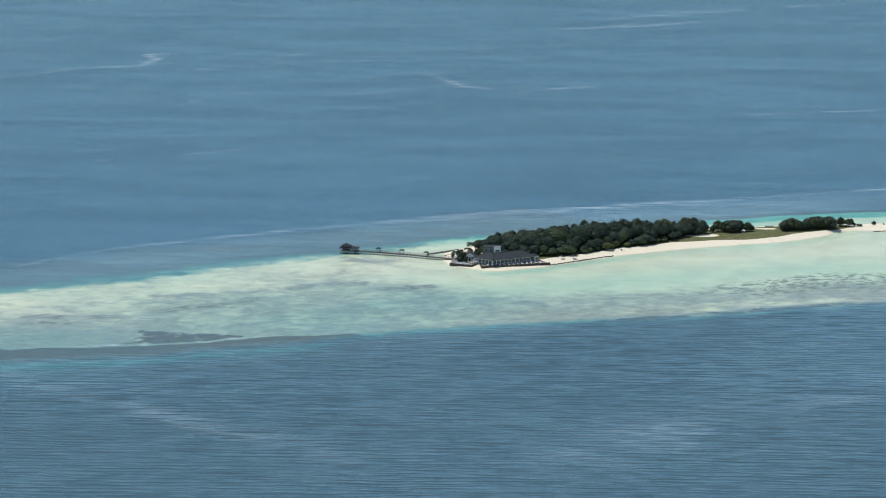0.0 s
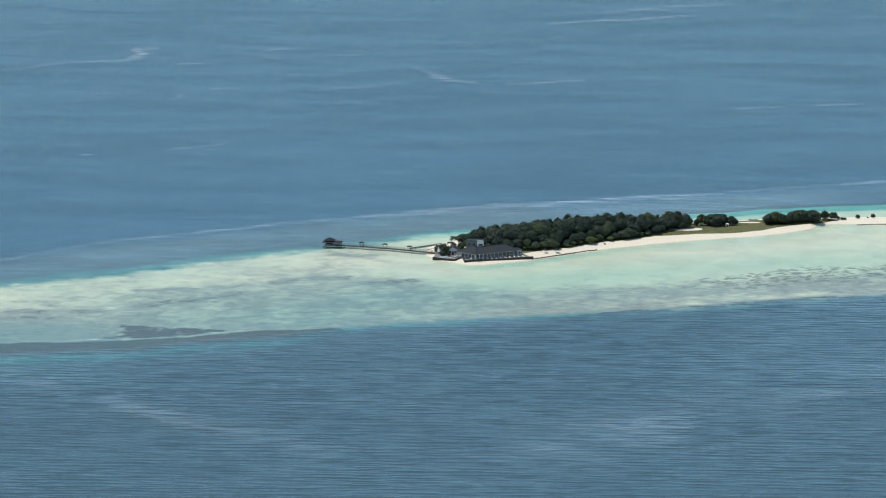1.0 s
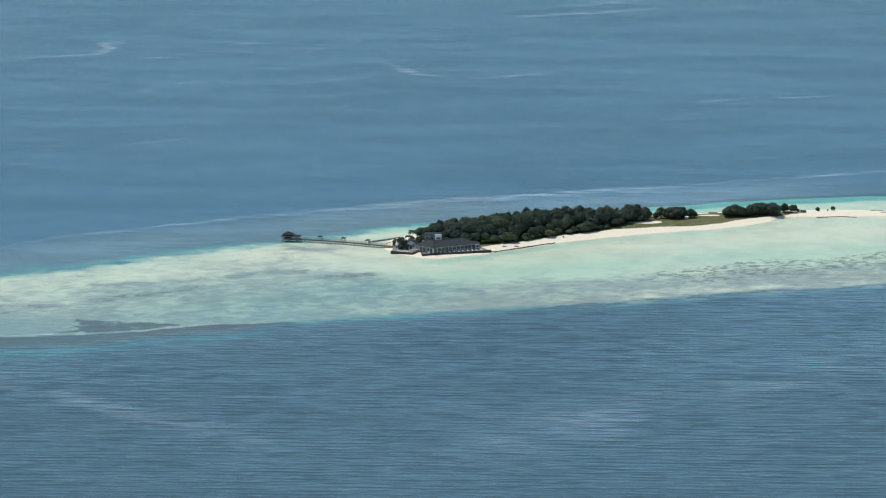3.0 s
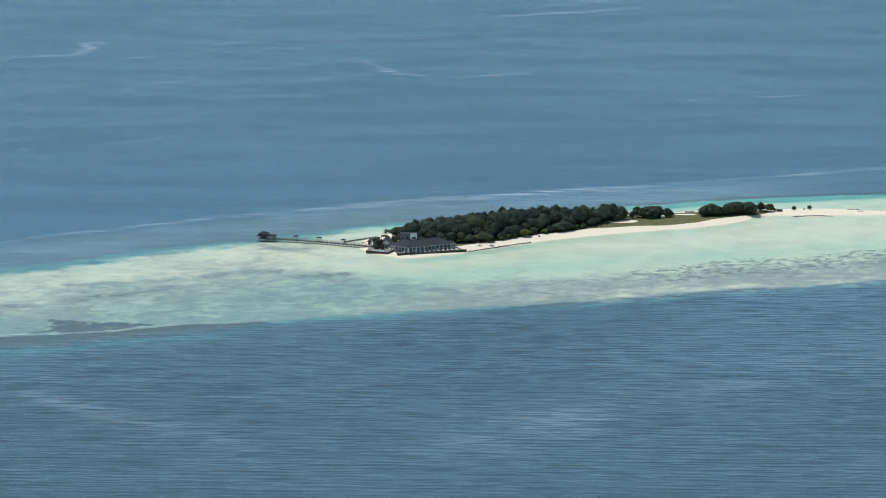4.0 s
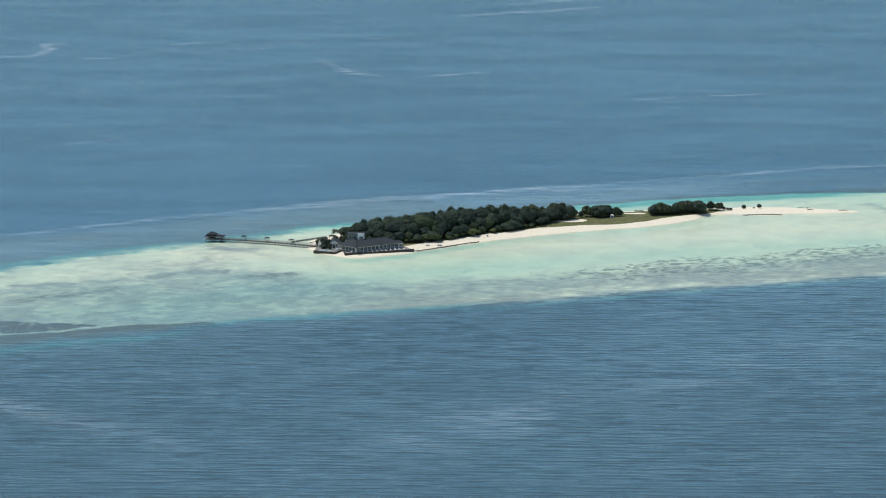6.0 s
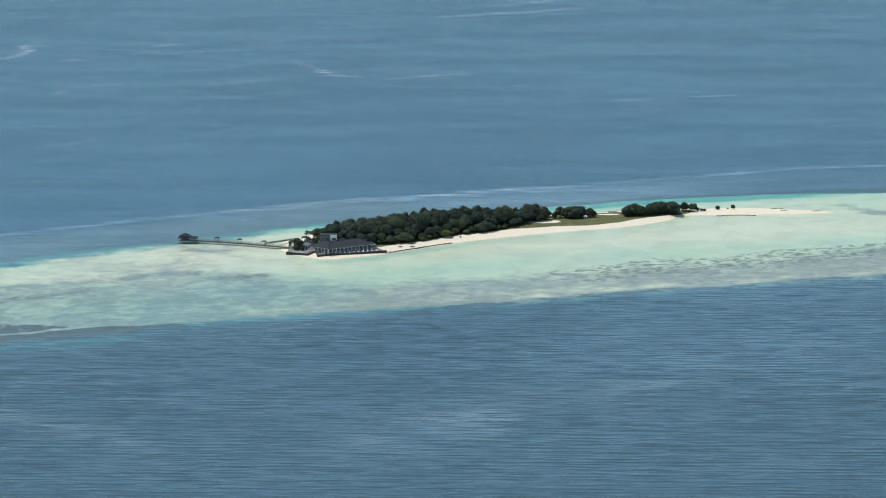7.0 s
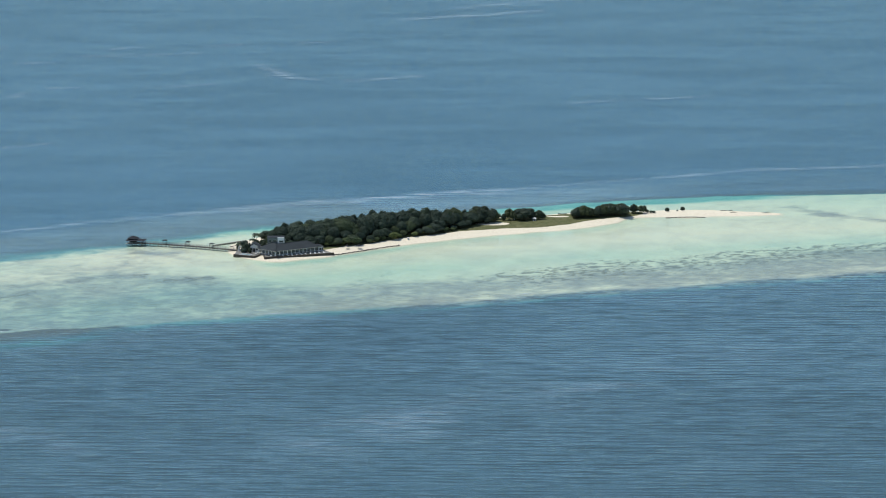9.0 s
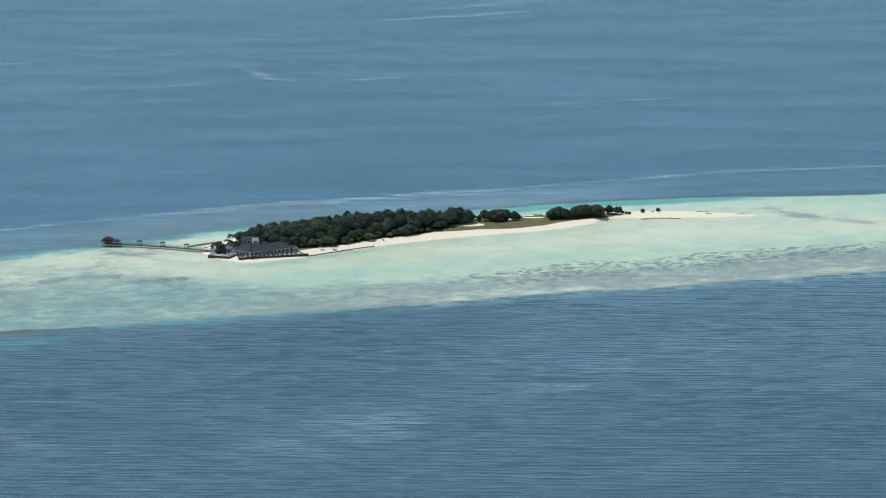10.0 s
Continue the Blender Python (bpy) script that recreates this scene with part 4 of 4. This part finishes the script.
def crown_mesh(seed, radius, height, lumps, leaves, size, base=0.35, spread=1.0):
    """A domed crown of many small leaf clumps gathered on uneven lumps; returned as vertices and faces."""
    rng = np.random.RandomState(seed)
    verts, faces = [], []
    low, high = height * base, height
    mid, half = (low + high) / 2, (high - low) / 2
    for k in range(lumps):
        a = 2.4 * k + rng.uniform(-0.6, 0.6)
        up = -0.55 + 1.5 * (k + 0.5) / lumps
        ring = math.sqrt(max(0.02, 1 - min(0.98, abs(up)) ** 2))
        lr = rng.uniform(0.36, 0.62)
        reach = (1 - lr) * rng.uniform(0.70, 1.22)
        c = np.array([radius * reach * ring * math.cos(a), radius * reach * ring * math.sin(a), mid + half * reach * up])
        size_of = np.array([radius * lr * 1.15, radius * lr * 1.15, half * lr * 1.1])
        # a dense mass of twigs and leaves inside, with an uneven skin
        first = len(verts)
        verts += [tuple(c + v * size_of * (0.79 + 0.13 * rng.uniform(-1, 1))) for v in BALL[0]]
        faces += [tuple(first + i for i in f) for f in BALL[1]]
        for _ in range(leaves // lumps):
            d = rng.normal(size=3)
            d /= np.linalg.norm(d)
            if rng.uniform() < 0.3:
                # loose sprays that fill the hollows between the lumps
                p = np.array([0, 0, mid]) + d * np.array([radius, radius, half]) * rng.uniform(0.72, 0.98)
            else:
                p = c + d * size_of * (rng.uniform(0.3, 1.12) ** 0.5)
            nrm = d + rng.normal(size=3) * 0.34
            nrm /= np.linalg.norm(nrm)
            t = np.cross(nrm, rng.normal(size=3))
            t /= np.linalg.norm(t)
            b = np.cross(nrm, t)
            s0, s1 = size * rng.uniform(0.6, 1.25), size * rng.uniform(0.45, 0.95)
            i = len(verts)
            verts += [tuple(p - t * s0), tuple(p + b * s1 - t * 0.1 * s0), tuple(p + t * s0 + nrm * 0.15 * size), tuple(p - b * s1)]
            faces.append((i, i + 1, i + 2, i + 3))
    return verts, faces


def leaf_part(name, data, material, parent):
    me = bpy.data.meshes.new(name)
    me.from_pydata(data[0], [], data[1])
    me.materials.append(material)
    ob = new(name, me)
    ob.parent = parent
    return ob


def trunk_mesh(seed, height, r):
    rng = random.Random(seed)
    bm = bmesh.new()
    lean = (rng.uniform(-0.4, 0.4), rng.uniform(-0.4, 0.4))
    mid = (lean[0] * 0.5, lean[1] * 0.5, height * 0.36)
    rod(bm, (0, 0, -0.4), mid, r, r * 0.72, 7)
    for k in range(5):
        a = k * 1.256 + rng.uniform(-0.4, 0.4)
        reach = height * rng.uniform(0.14, 0.26)
        rod(bm, (mid[0], mid[1], mid[2] - 0.25), (mid[0] + reach * math.cos(a), mid[1] + reach * math.sin(a), height * rng.uniform(0.55, 0.8)), r * 0.5, r * 0.14, 5)
    rod(bm, mid, (lean[0], lean[1], height * 0.86), r * 0.6, r * 0.15, 6)
    return bm


def make_tree(name, seed, radius, height, lumps, leaves, size, material, label, category, group, base=0.35):
    t = thing(name, pose(0, 0, 0), label, category, group)
    part("trunk", trunk_mesh(seed, height, 0.030 * height), BARK, t)
    leaf_part("crown", crown_mesh(seed, radius, height, lumps, leaves, size, base), material, t)
    return t


WOOD = "trees of the island wood"
KINDS = [make_tree("tree", 11 + k, r, 10.0, lumps, 2600, 0.36, LEAF, "dense dark green broadleaf tree in the island wood", "tree", WOOD, base)
         for k, (r, lumps, base) in enumerate(((4.4, 9, 0.12), (5.0, 11, 0.10), (3.9, 8, 0.14), (4.7, 12, 0.10), (5.4, 10, 0.16), (3.6, 7, 0.12)))]
PALE = [make_tree("shrub", 31 + k, 3.0, 5.0, 13, 800, 0.26, LEAF_PALE, "rounded bright green shrub at the edge of the beach", "shrub", "shrubs along the beach", 0.22) for k in range(3)]
PINE = [make_tree("tree", 41 + k, r, 10.0, lumps, 1500, 0.34, LEAF_PINE, "dark feathery tree standing in the open grove", "tree", "trees of the open grove", base)
        for k, (r, lumps, base) in enumerate(((4.2, 8, 0.02), (3.4, 7, 0.02), (4.9, 9, 0.04)))]
used = set()  # first plants already placed


def plant(kinds, rng, x, y, tall, fat=1.0, ref=10.0, sink=0.15):
    k = rng.randrange(len(kinds))
    s = tall / ref
    m = pose(x, y, height_at(x, y) - sink, rng.uniform(-4, 4), rng.uniform(-4, 4), rng.uniform(0, 360)) @ Matrix.Diagonal((s * fat, s * fat * rng.uniform(0.88, 1.12), s, 1))
    ob = kinds[k]
    if ob not in used:
        used.add(ob)
        ob.matrix_basis = m
        return ob
    c = copy_thing(ob, Matrix())
    c.matrix_basis = m
    return c


FRONT = ((22, 2256), (36, 2250), (57, 2248), (70, 2253.5), (80, 2258), (89, 2264.5), (99, 2272.5), (107.5, 2278), (121, 2285), (129, 2290), (137, 2297), (150, 2308), (158, 2316), (190, 2322))
TOPS = ((22, 2262, 7.4), (27, 2263, 9.2), (36, 2265, 11.4), (50, 2271, 11.9), (61, 2275, 12.1), (85, 2285, 13.3), (115, 2292, 13.9), (128, 2296, 12.3), (133, 2298, 11.4), (136.5, 2299, 9.8), (140.5, 2300, 10.6), (148, 2302, 12.2), (157, 2308, 9.6))


def crown_line(x, y):
    """Tallest tree that the wood carries at a place."""
    ys = np.interp(x, [t[0] for t in TOPS], [t[1] for t in TOPS])
    hs = np.interp(x, [t[0] for t in TOPS], [t[2] for t in TOPS])
    return float(hs - 0.222 * (y - ys))


def wood():
    rng = random.Random(8)
    spots = []
    tries = 0
    while tries < 9000:
        tries += 1
        x = rng.uniform(25, 157)
        front = float(line(FRONT, x))
        y = front + rng.uniform(0, 36)
        if y > float(line(SHORE_FAR, x)) - 4:
            continue
        gap = 4.6 + 0.06 * (y - front)
        if any((x - a) ** 2 + (y - b) ** 2 < gap * gap for a, b in spots):
            continue
        spots.append((x, y))
        s = y - front
        stand = float(fbm(np.array([x]), np.array([y]), 17, 63, 2)[0])
        tall = min(crown_line(x, y) - 4.2 * (1 - stand) * rng.random() - 0.1, 4.8 + 0.70 * s + rng.uniform(-0.8, 1.6))
        plant(KINDS, rng, x, y, max(3.6, tall) - height_at(x, y) * 0.6, fat=rng.uniform(1.0, 1.35) * (1.35 if tall < 7 else 1.0))
    # rounded shrubs along the front of the wood
    for x in np.arange(60, 140, 3.1):
        if rng.random() < 0.62:
            y = float(line(FRONT, x)) - rng.uniform(-1.0, 1.6)
            plant(PALE, rng, float(x) + rng.uniform(-1, 1), y, rng.uniform(2.4, 5.4), rng.uniform(1.0, 1.3), ref=5.0)


wood()


def tall_trees():
    """Single trees that stand above the wood's canopy."""
    rng = random.Random(27)
    for x, y, h, f in ((85.5, 2286, 14.4, 0.62), (115.4, 2296, 13.1, 0.8), (109, 2293, 13.0, 0.7), (122, 2298, 11.8, 0.7), (60, 2278, 11.2, 0.6), (97, 2290, 12.4, 0.6), (43, 2270, 11.0, 0.6), (50.5, 2277, 8.4, 1.1), (54.5, 2279, 8.6, 1.1), (47, 2275, 8.0, 1.0)):
        plant(KINDS, rng, x, y, h, f)
    for x, y, f in ((50, 2273, 0.62), (67, 2280, 0.7), (74, 2282, 0.6), (79.5, 2284, 0.66), (92, 2288, 0.7), (103, 2292, 0.62), (129, 2298, 0.7), (36, 2265, 0.66)):
        plant(KINDS, rng, x, y, crown_line(x, y) + 0.7 - height_at(x, y) * 0.5, f)


tall_trees()


def groves():
    rng = random.Random(19)
    # loose trees behind the clearing
    for x, y, h, f in ((132.4, 2302, 11.4, 1.0), (139.5, 2311.5, 8.6, 1.1), (144.5, 2313, 9.3, 1.2), (149, 2313, 10.3, 1.25), (153, 2314, 9.0, 1.2), (157, 2315.5, 7.4, 1.0), (162, 2319.5, 4.4, 1.1),
                       (165.5, 2321, 7.2, 0.8), (168.5, 2320, 5.2, 1.0), (172, 2320, 7.5, 1.2), (175.5, 2321, 7.4, 1.2), (179, 2322, 5.8, 1.1), (182.5, 2322.5, 5.8, 1.2), (185.2, 2323, 4.2, 1.2),
                       (147, 2318, 9.4, 1.1), (170, 2325, 6.6, 1.1), (177, 2327, 6.2, 1.1), (146.5, 2311, 5.0, 1.6), (151.5, 2312, 5.2, 1.5)):
        plant(PINE, rng, x, y, h, f * (1.12 if 139 < x < 186 else 1.0))
    # the long grove further along
    for i in range(38):
        u = (i + rng.random()) / 38
        x = 203.5 + 30.5 * u
        y = float(np.interp(x, (203, 213, 226, 236), (2324, 2325, 2330, 2336))) + rng.uniform(0, 9)
        plant(PINE, rng, x, y, (5.6 + 1.1 * u - 0.21 * (y - 2328 - 8 * u)) * rng.choice((0.6, 0.8, 0.95, 1.05, 1.18)), rng.uniform(0.95, 1.5))
    for x, y, h, f in ((238.6, 2340.5, 5.9, 0.95), (240.3, 2342, 5.2, 0.9), (243.8, 2341, 5.0, 0.9), (246.0, 2342, 4.8, 0.8), (247.6, 2341.5, 2.3, 1.3), (249.5, 2341.5, 1.8, 1.6), (251.2, 2341.8, 1.4, 1.6), (242.0, 2339.6, 1.5, 1.5),
                       (259.2, 2345.2, 2.7, 1.35), (268.8, 2348.0, 2.9, 1.1), (265.5, 2347.6, 1.0, 1.5)):
        plant(PINE, rng, x, y, h, f)
    # trees on the terrace and beside the house
    for x, y, h, f in ((13.2, 2241.0, 6.6, 0.85), (15.8, 2239.0, 5.6, 0.8), (16.6, 2235.2, 3.6, 1.0), (13.4, 2236.2, 3.6, 1.0), (9.6, 2246, 3.8, 1.0), (26.0, 2263.5, 5.6, 0.9), (19.6, 2259, 2.6, 1.2), (18.6, 2246.4, 4.6, 0.9), (23.4, 2246.5, 5.2, 0.9)):
        plant(PINE, rng, x, y, h, f)


groves()


def palm(seed, x, y, tall, label="leaning coconut palm with drooping fronds beside the house"):
    rng = random.Random(seed)
    p = thing("palm", pose(x, y, height_at(x, y) - 0.1), label, "palm", "palms beside the house")
    bm = bmesh.new()
    lean = (rng.uniform(-0.9, 0.9), rng.uniform(-0.5, 0.5))
    last = (0, 0, -0.3)
    for i in range(1, 7):
        u = i / 6
        nxt = (lean[0] * u * u, lean[1] * u * u, tall * 0.86 * u)
        rod(bm, last, nxt, 0.19 - 0.02 * i, 0.17 - 0.02 * i, 7)
        last = nxt
    part("trunk", bm, BARK, p)
    for k in range(13):
        a = 2.4 * k + rng.uniform(-0.3, 0.3)
        rise = rng.uniform(0.0, 0.75)
        length = rng.uniform(2.3, 3.1)
        verts, faces = [], []
        n = 8
        for i in range(n + 1):
            u = i / n
            r = length * u
            z = last[2] + length * (rise * u - 0.85 * u * u)
            w = 0.62 * math.sin(math.pi * min(0.96, 0.1 + 0.86 * u)) ** 0.7
            cx, cy = last[0] + r * math.cos(a), last[1] + r * math.sin(a)
            sx, sy = -math.sin(a) * w, math.cos(a) * w
            verts += [(cx - sx, cy - sy, z - 0.45 * w), (cx, cy, z), (cx + sx, cy + sy, z - 0.45 * w)]
            if i:
                j = 3 * i
                faces += [(j - 3, j - 2, j + 1, j), (j - 2, j - 1, j + 2, j + 1)]
        leaf_part("frond", (verts, faces), LEAF_PINE, p)


for _s, (_x, _y, _h) in enumerate(((19.8, 2256.0, 7.6), (22.4, 2259.0, 6.6), (17.2, 2249.5, 6.0), (10.6, 2244.4, 5.4))):
    palm(60 + _s, _x, _y, _h)


# ---------------------------------------------------------------- grass of the clearing
def grass():
    rng = np.random.RandomState(5)
    verts, faces = [], []
    xs = rng.uniform(100, 240, 14000)
    ys = rng.uniform(2270, 2345, 14000)
    f = ground_fields(xs, ys, ys)["green"]
    z = ground_height(xs, ys)
    for x, y, g, h in zip(xs, ys, f, z):
        if g < 0.6:
            continue
        for _ in range(2):
            a, tall, w = rng.uniform(0, 6.28), rng.uniform(0.08, 0.28), rng.uniform(0.12, 0.3)
            dx, dy = math.cos(a) * w, math.sin(a) * w
            i = len(verts)
            verts += [(x - dx, y - dy, h - 0.05), (x + dx, y + dy, h - 0.05), (x + dy * 0.6, y - dx * 0.6, h + tall)]
            faces.append((i, i + 1, i + 2))
    me = bpy.data.meshes.new("grass")
    me.from_pydata(verts, [], faces)
    me.materials.append(leaf_material("dry_grass", (0.110, 0.128, 0.056), (0.17, 0.175, 0.085)))
    tagged(new("grass", me), "rough yellow-green grass of the clearing", "grass", kind="stuff")


grass()


# ---------------------------------------------------------------- small things on the beach
def parasol(x, y, material, label, tall=2.4, r=1.5):
    z = height_at(x, y)
    p = thing("parasol", pose(x, y, z), label, "parasol", "parasols")
    part("pole", rod(bmesh.new(), (0, 0, -0.3), (0, 0, tall), 0.05, 0.05, 6), TIMBER_DARK, p)
    bm = bmesh.new()
    bmesh.ops.create_cone(bm, cap_ends=False, segments=10, radius1=r, radius2=0.06, depth=0.7, matrix=Matrix.Translation((0, 0, tall - 0.2)))
    bmesh.ops.solidify(bm, geom=bm.faces[:], thickness=0.05)
    part("canopy", bm, material, p)


parasol(78.3, 2248.2, ROOF_DARK, "dark thatched parasol on the pale beach")
parasol(71.5, 2246.5, ROOF_DARK, "dark thatched parasol on the pale beach", 2.2, 1.3)


def kiosk(x, y):
    k = thing("kiosk", pose(x, y, height_at(x, y) - 0.05, 0, 0, 25), "tiny white beach kiosk under the trees", "kiosk")
    k.scale = (0.6, 0.6, 0.6)
    part("wall", box(bmesh.new(), 0, 0, 0, 1.6, 1.4, 1.8), WHITE, k)
    part("roof", hip(bmesh.new(), 2.2, 2.0, 1.95, 2.45, 0.9, 0.1), CLOTH, k).matrix_basis = pose(-1.1, -1.0, 0)
    part("hatch", box(bmesh.new(), 0, -0.71, 0.9, 1.0, 0.05, 0.6), GLASS, k)


kiosk(106.3, 2270.2)


def grove_hut(x, y, turn):
    h = thing("beach_hut", pose(x, y, height_at(x, y) - 0.05, 0, 0, turn), "small white beach hut among the trees of the grove", "hut", "beach huts in the grove")
    h.scale = (0.75, 0.75, 0.75)
    part("wall", box(bmesh.new(), 0, 0, 0, 2.4, 1.8, 1.9, bevel=0.03), WHITE, h)
    part("roof", hip(bmesh.new(), 3.0, 2.4, 2.05, 2.6, 1.1, 0.1), CLOTH, h).matrix_basis = pose(-1.5, -1.2, 0)
    part("door", box(bmesh.new(), 0.4, -0.92, 0.02, 0.8, 0.06, 1.7), TIMBER_DARK, h)
    part("window", box(bmesh.new(), -0.6, -0.92, 0.9, 0.7, 0.06, 0.6), GLASS, h)


for _x, _y, _t in ((168.6, 2323.0, 15), (180.0, 2318.0, -10)):
    grove_hut(_x, _y, _t)


def lounger(m):
    s = thing("sun_lounger", m, "white sun lounger on the terrace before the house", "sun lounger", "sun loungers on the terrace")
    part("bed", box(bmesh.new(), 0, -0.3, 0.30, 0.7, 1.3, 0.1, bevel=0.02), CLOTH, s)
    b = part("backrest", box(bmesh.new(), 0, 0, 0, 0.7, 0.75, 0.09, bevel=0.02), CLOTH, s)
    b.matrix_basis = pose(0, 0.62, 0.5, 38, 0, 0)
    for x in (-0.3, 0.3):
        for y in (-0.85, 0.3):
            part("leg", box(bmesh.new(), x, y, 0, 0.06, 0.06, 0.32), TIMBER, s)
    return s


_first = lounger(pose(36.0, 2225.6, 1.42, 0, 0, 20))
for _k in range(1, 10):
    copy_thing(_first, pose(36.0 + 2.55 * _k, 2225.6 + 0.86 * _k + 0.2 * math.sin(_k * 2.0), 1.42, 0, 0, 20 + 25 * math.sin(_k * 1.7)))


def driftwood(x, y, length, turn):
    g = thing("driftwood_log", pose(x, y, height_at(x, y) + 0.12, 0, 0, turn), "bleached driftwood log stranded on the sand spit", "driftwood", "driftwood on the spit")
    bm = rod(bmesh.new(), (-length / 2, 0, 0), (length * 0.1, 0.1, 0.08), 0.2, 0.17, 7)
    rod(bm, (length * 0.1, 0.1, 0.08), (length / 2, -0.15, 0.0), 0.17, 0.08, 7)
    part("trunk", bm, BARK, g)
    part("branch", rod(bmesh.new(), (0, 0, 0.05), (length * 0.2, 0.5, 0.75), 0.1, 0.04, 5), BARK, g)


for _x, _y, _l, _t in ((293.5, 2351.0, 4.5, 5), (297.5, 2351.5, 3.0, 12), (298.5, 2342.6, 4.0, -3), (318.0, 2342.3, 6.0, 2)):
    driftwood(_x, _y, _l, _t)


def boat(x, y, turn):
    b = thing("boat", pose(x, y, 0.02, 0, 0, turn), "small grey wooden boat lying on the far shore", "boat")
    bm = bmesh.new()
    rows = []
    for i in range(9):
        u = i / 8
        w = 0.75 * math.sin(math.pi * min(0.97, 0.12 + u * 0.86)) ** 0.6
        sheer = 0.55 + 0.3 * abs(2 * u - 1) ** 2
        rows.append([bm.verts.new((-2.6 + 5.2 * u, s * w * k, z)) for s, k, z in ((-1, 1, sheer), (-1, 0.7, 0.12), (1, 0.7, 0.12), (1, 1, sheer))])
    for p, q in zip(rows, rows[1:]):
        for k in range(3):
            bm.faces.new((p[k], q[k], q[k + 1], p[k + 1]))
    bm.faces.new(rows[0])
    bm.faces.new(rows[-1][::-1])
    bmesh.ops.solidify(bm, geom=bm.faces[:], thickness=0.06)
    part("hull", bm, TIMBER, b)
    for u in (-1.2, 0.2, 1.4):
        part("thwart", box(bmesh.new(), u, 0, 0.42, 0.25, 1.25, 0.05), TIMBER_DARK, b)


boat(197.0, 2341.5, 4)


# ---------------------------------------------------------------- plunge pool and seats on the terrace
def pool_water():
    n = Nodes("pool_water")
    tone = n.noise(n.place(), 0.9, 4)
    b = n.add("ShaderNodeBsdfPrincipled", Base_Color=n.mix(tone, (0.24, 0.36, 0.38, 1), (0.34, 0.46, 0.46, 1)), Roughness=0.08, Normal=n.bump(tone, 0.2, 0.05))
    return n.done(b)


def plunge_pool():
    p = thing("plunge_pool", pose(14.6, 2231.4, 1.18, 0, 0, -33), "small plunge pool with a pale rim on the landing terrace", "pool")
    rim = bmesh.new()
    for x, y, sx, sy in ((0, -1.6, 6.6, 0.4), (0, 1.6, 6.6, 0.4), (-3.1, 0, 0.4, 2.8), (3.1, 0, 0.4, 2.8)):
        box(rim, x, y, 0.0, sx, sy, 0.22, bevel=0.03)
    part("rim", rim, WHITE_DULL, p)
    part("water", box(bmesh.new(), 0, 0, 0.0, 5.8, 2.8, 0.14), pool_water(), p)


plunge_pool()


def terrace_chair(m, first=[]):
    if first:
        c = copy_thing(first[0], Matrix())
        c.matrix_basis = m
        return
    c = thing("chair", m, "white slatted terrace chair beside the pool", "chair", "chairs on the terrace")
    part("seat", box(bmesh.new(), 0, 0, 0.40, 0.55, 0.52, 0.06, bevel=0.01), WHITE, c)
    part("backrest", box(bmesh.new(), 0, 0.25, 0.46, 0.55, 0.06, 0.5, bevel=0.01), WHITE, c)
    for x in (-0.24, 0.24):
        for y in (-0.22, 0.22):
            part("leg", box(bmesh.new(), x, y, 0, 0.06, 0.06, 0.40), WHITE, c)
    first.append(c)


def terrace_table(m, first=[]):
    if first:
        c = copy_thing(first[0], Matrix())
        c.matrix_basis = m
        return
    c = thing("table", m, "small square white table on the terrace", "table", "tables on the terrace")
    part("tabletop", box(bmesh.new(), 0, 0, 0.70, 0.95, 0.95, 0.05, bevel=0.01), WHITE, c)
    part("pedestal", rod(bmesh.new(), (0, 0, 0.03), (0, 0, 0.70), 0.06, 0.05, 8), TIMBER_DARK, c)
    part("base", box(bmesh.new(), 0, 0, 0, 0.55, 0.55, 0.04), TIMBER_DARK, c)
    first.append(c)


for _x, _y, _z in ((20.6, 2231.2, 1.18), (21.3, 2234.0, 1.18), (29.2, 2224.7, 1.42), (31.6, 2225.2, 1.42)):
    terrace_table(pose(_x, _y, _z, 0, 0, 12))
    for _a in (20, 200):
        terrace_chair(pose(_x, _y, _z, 0, 0, _a) @ pose(0, 0.75, 0))
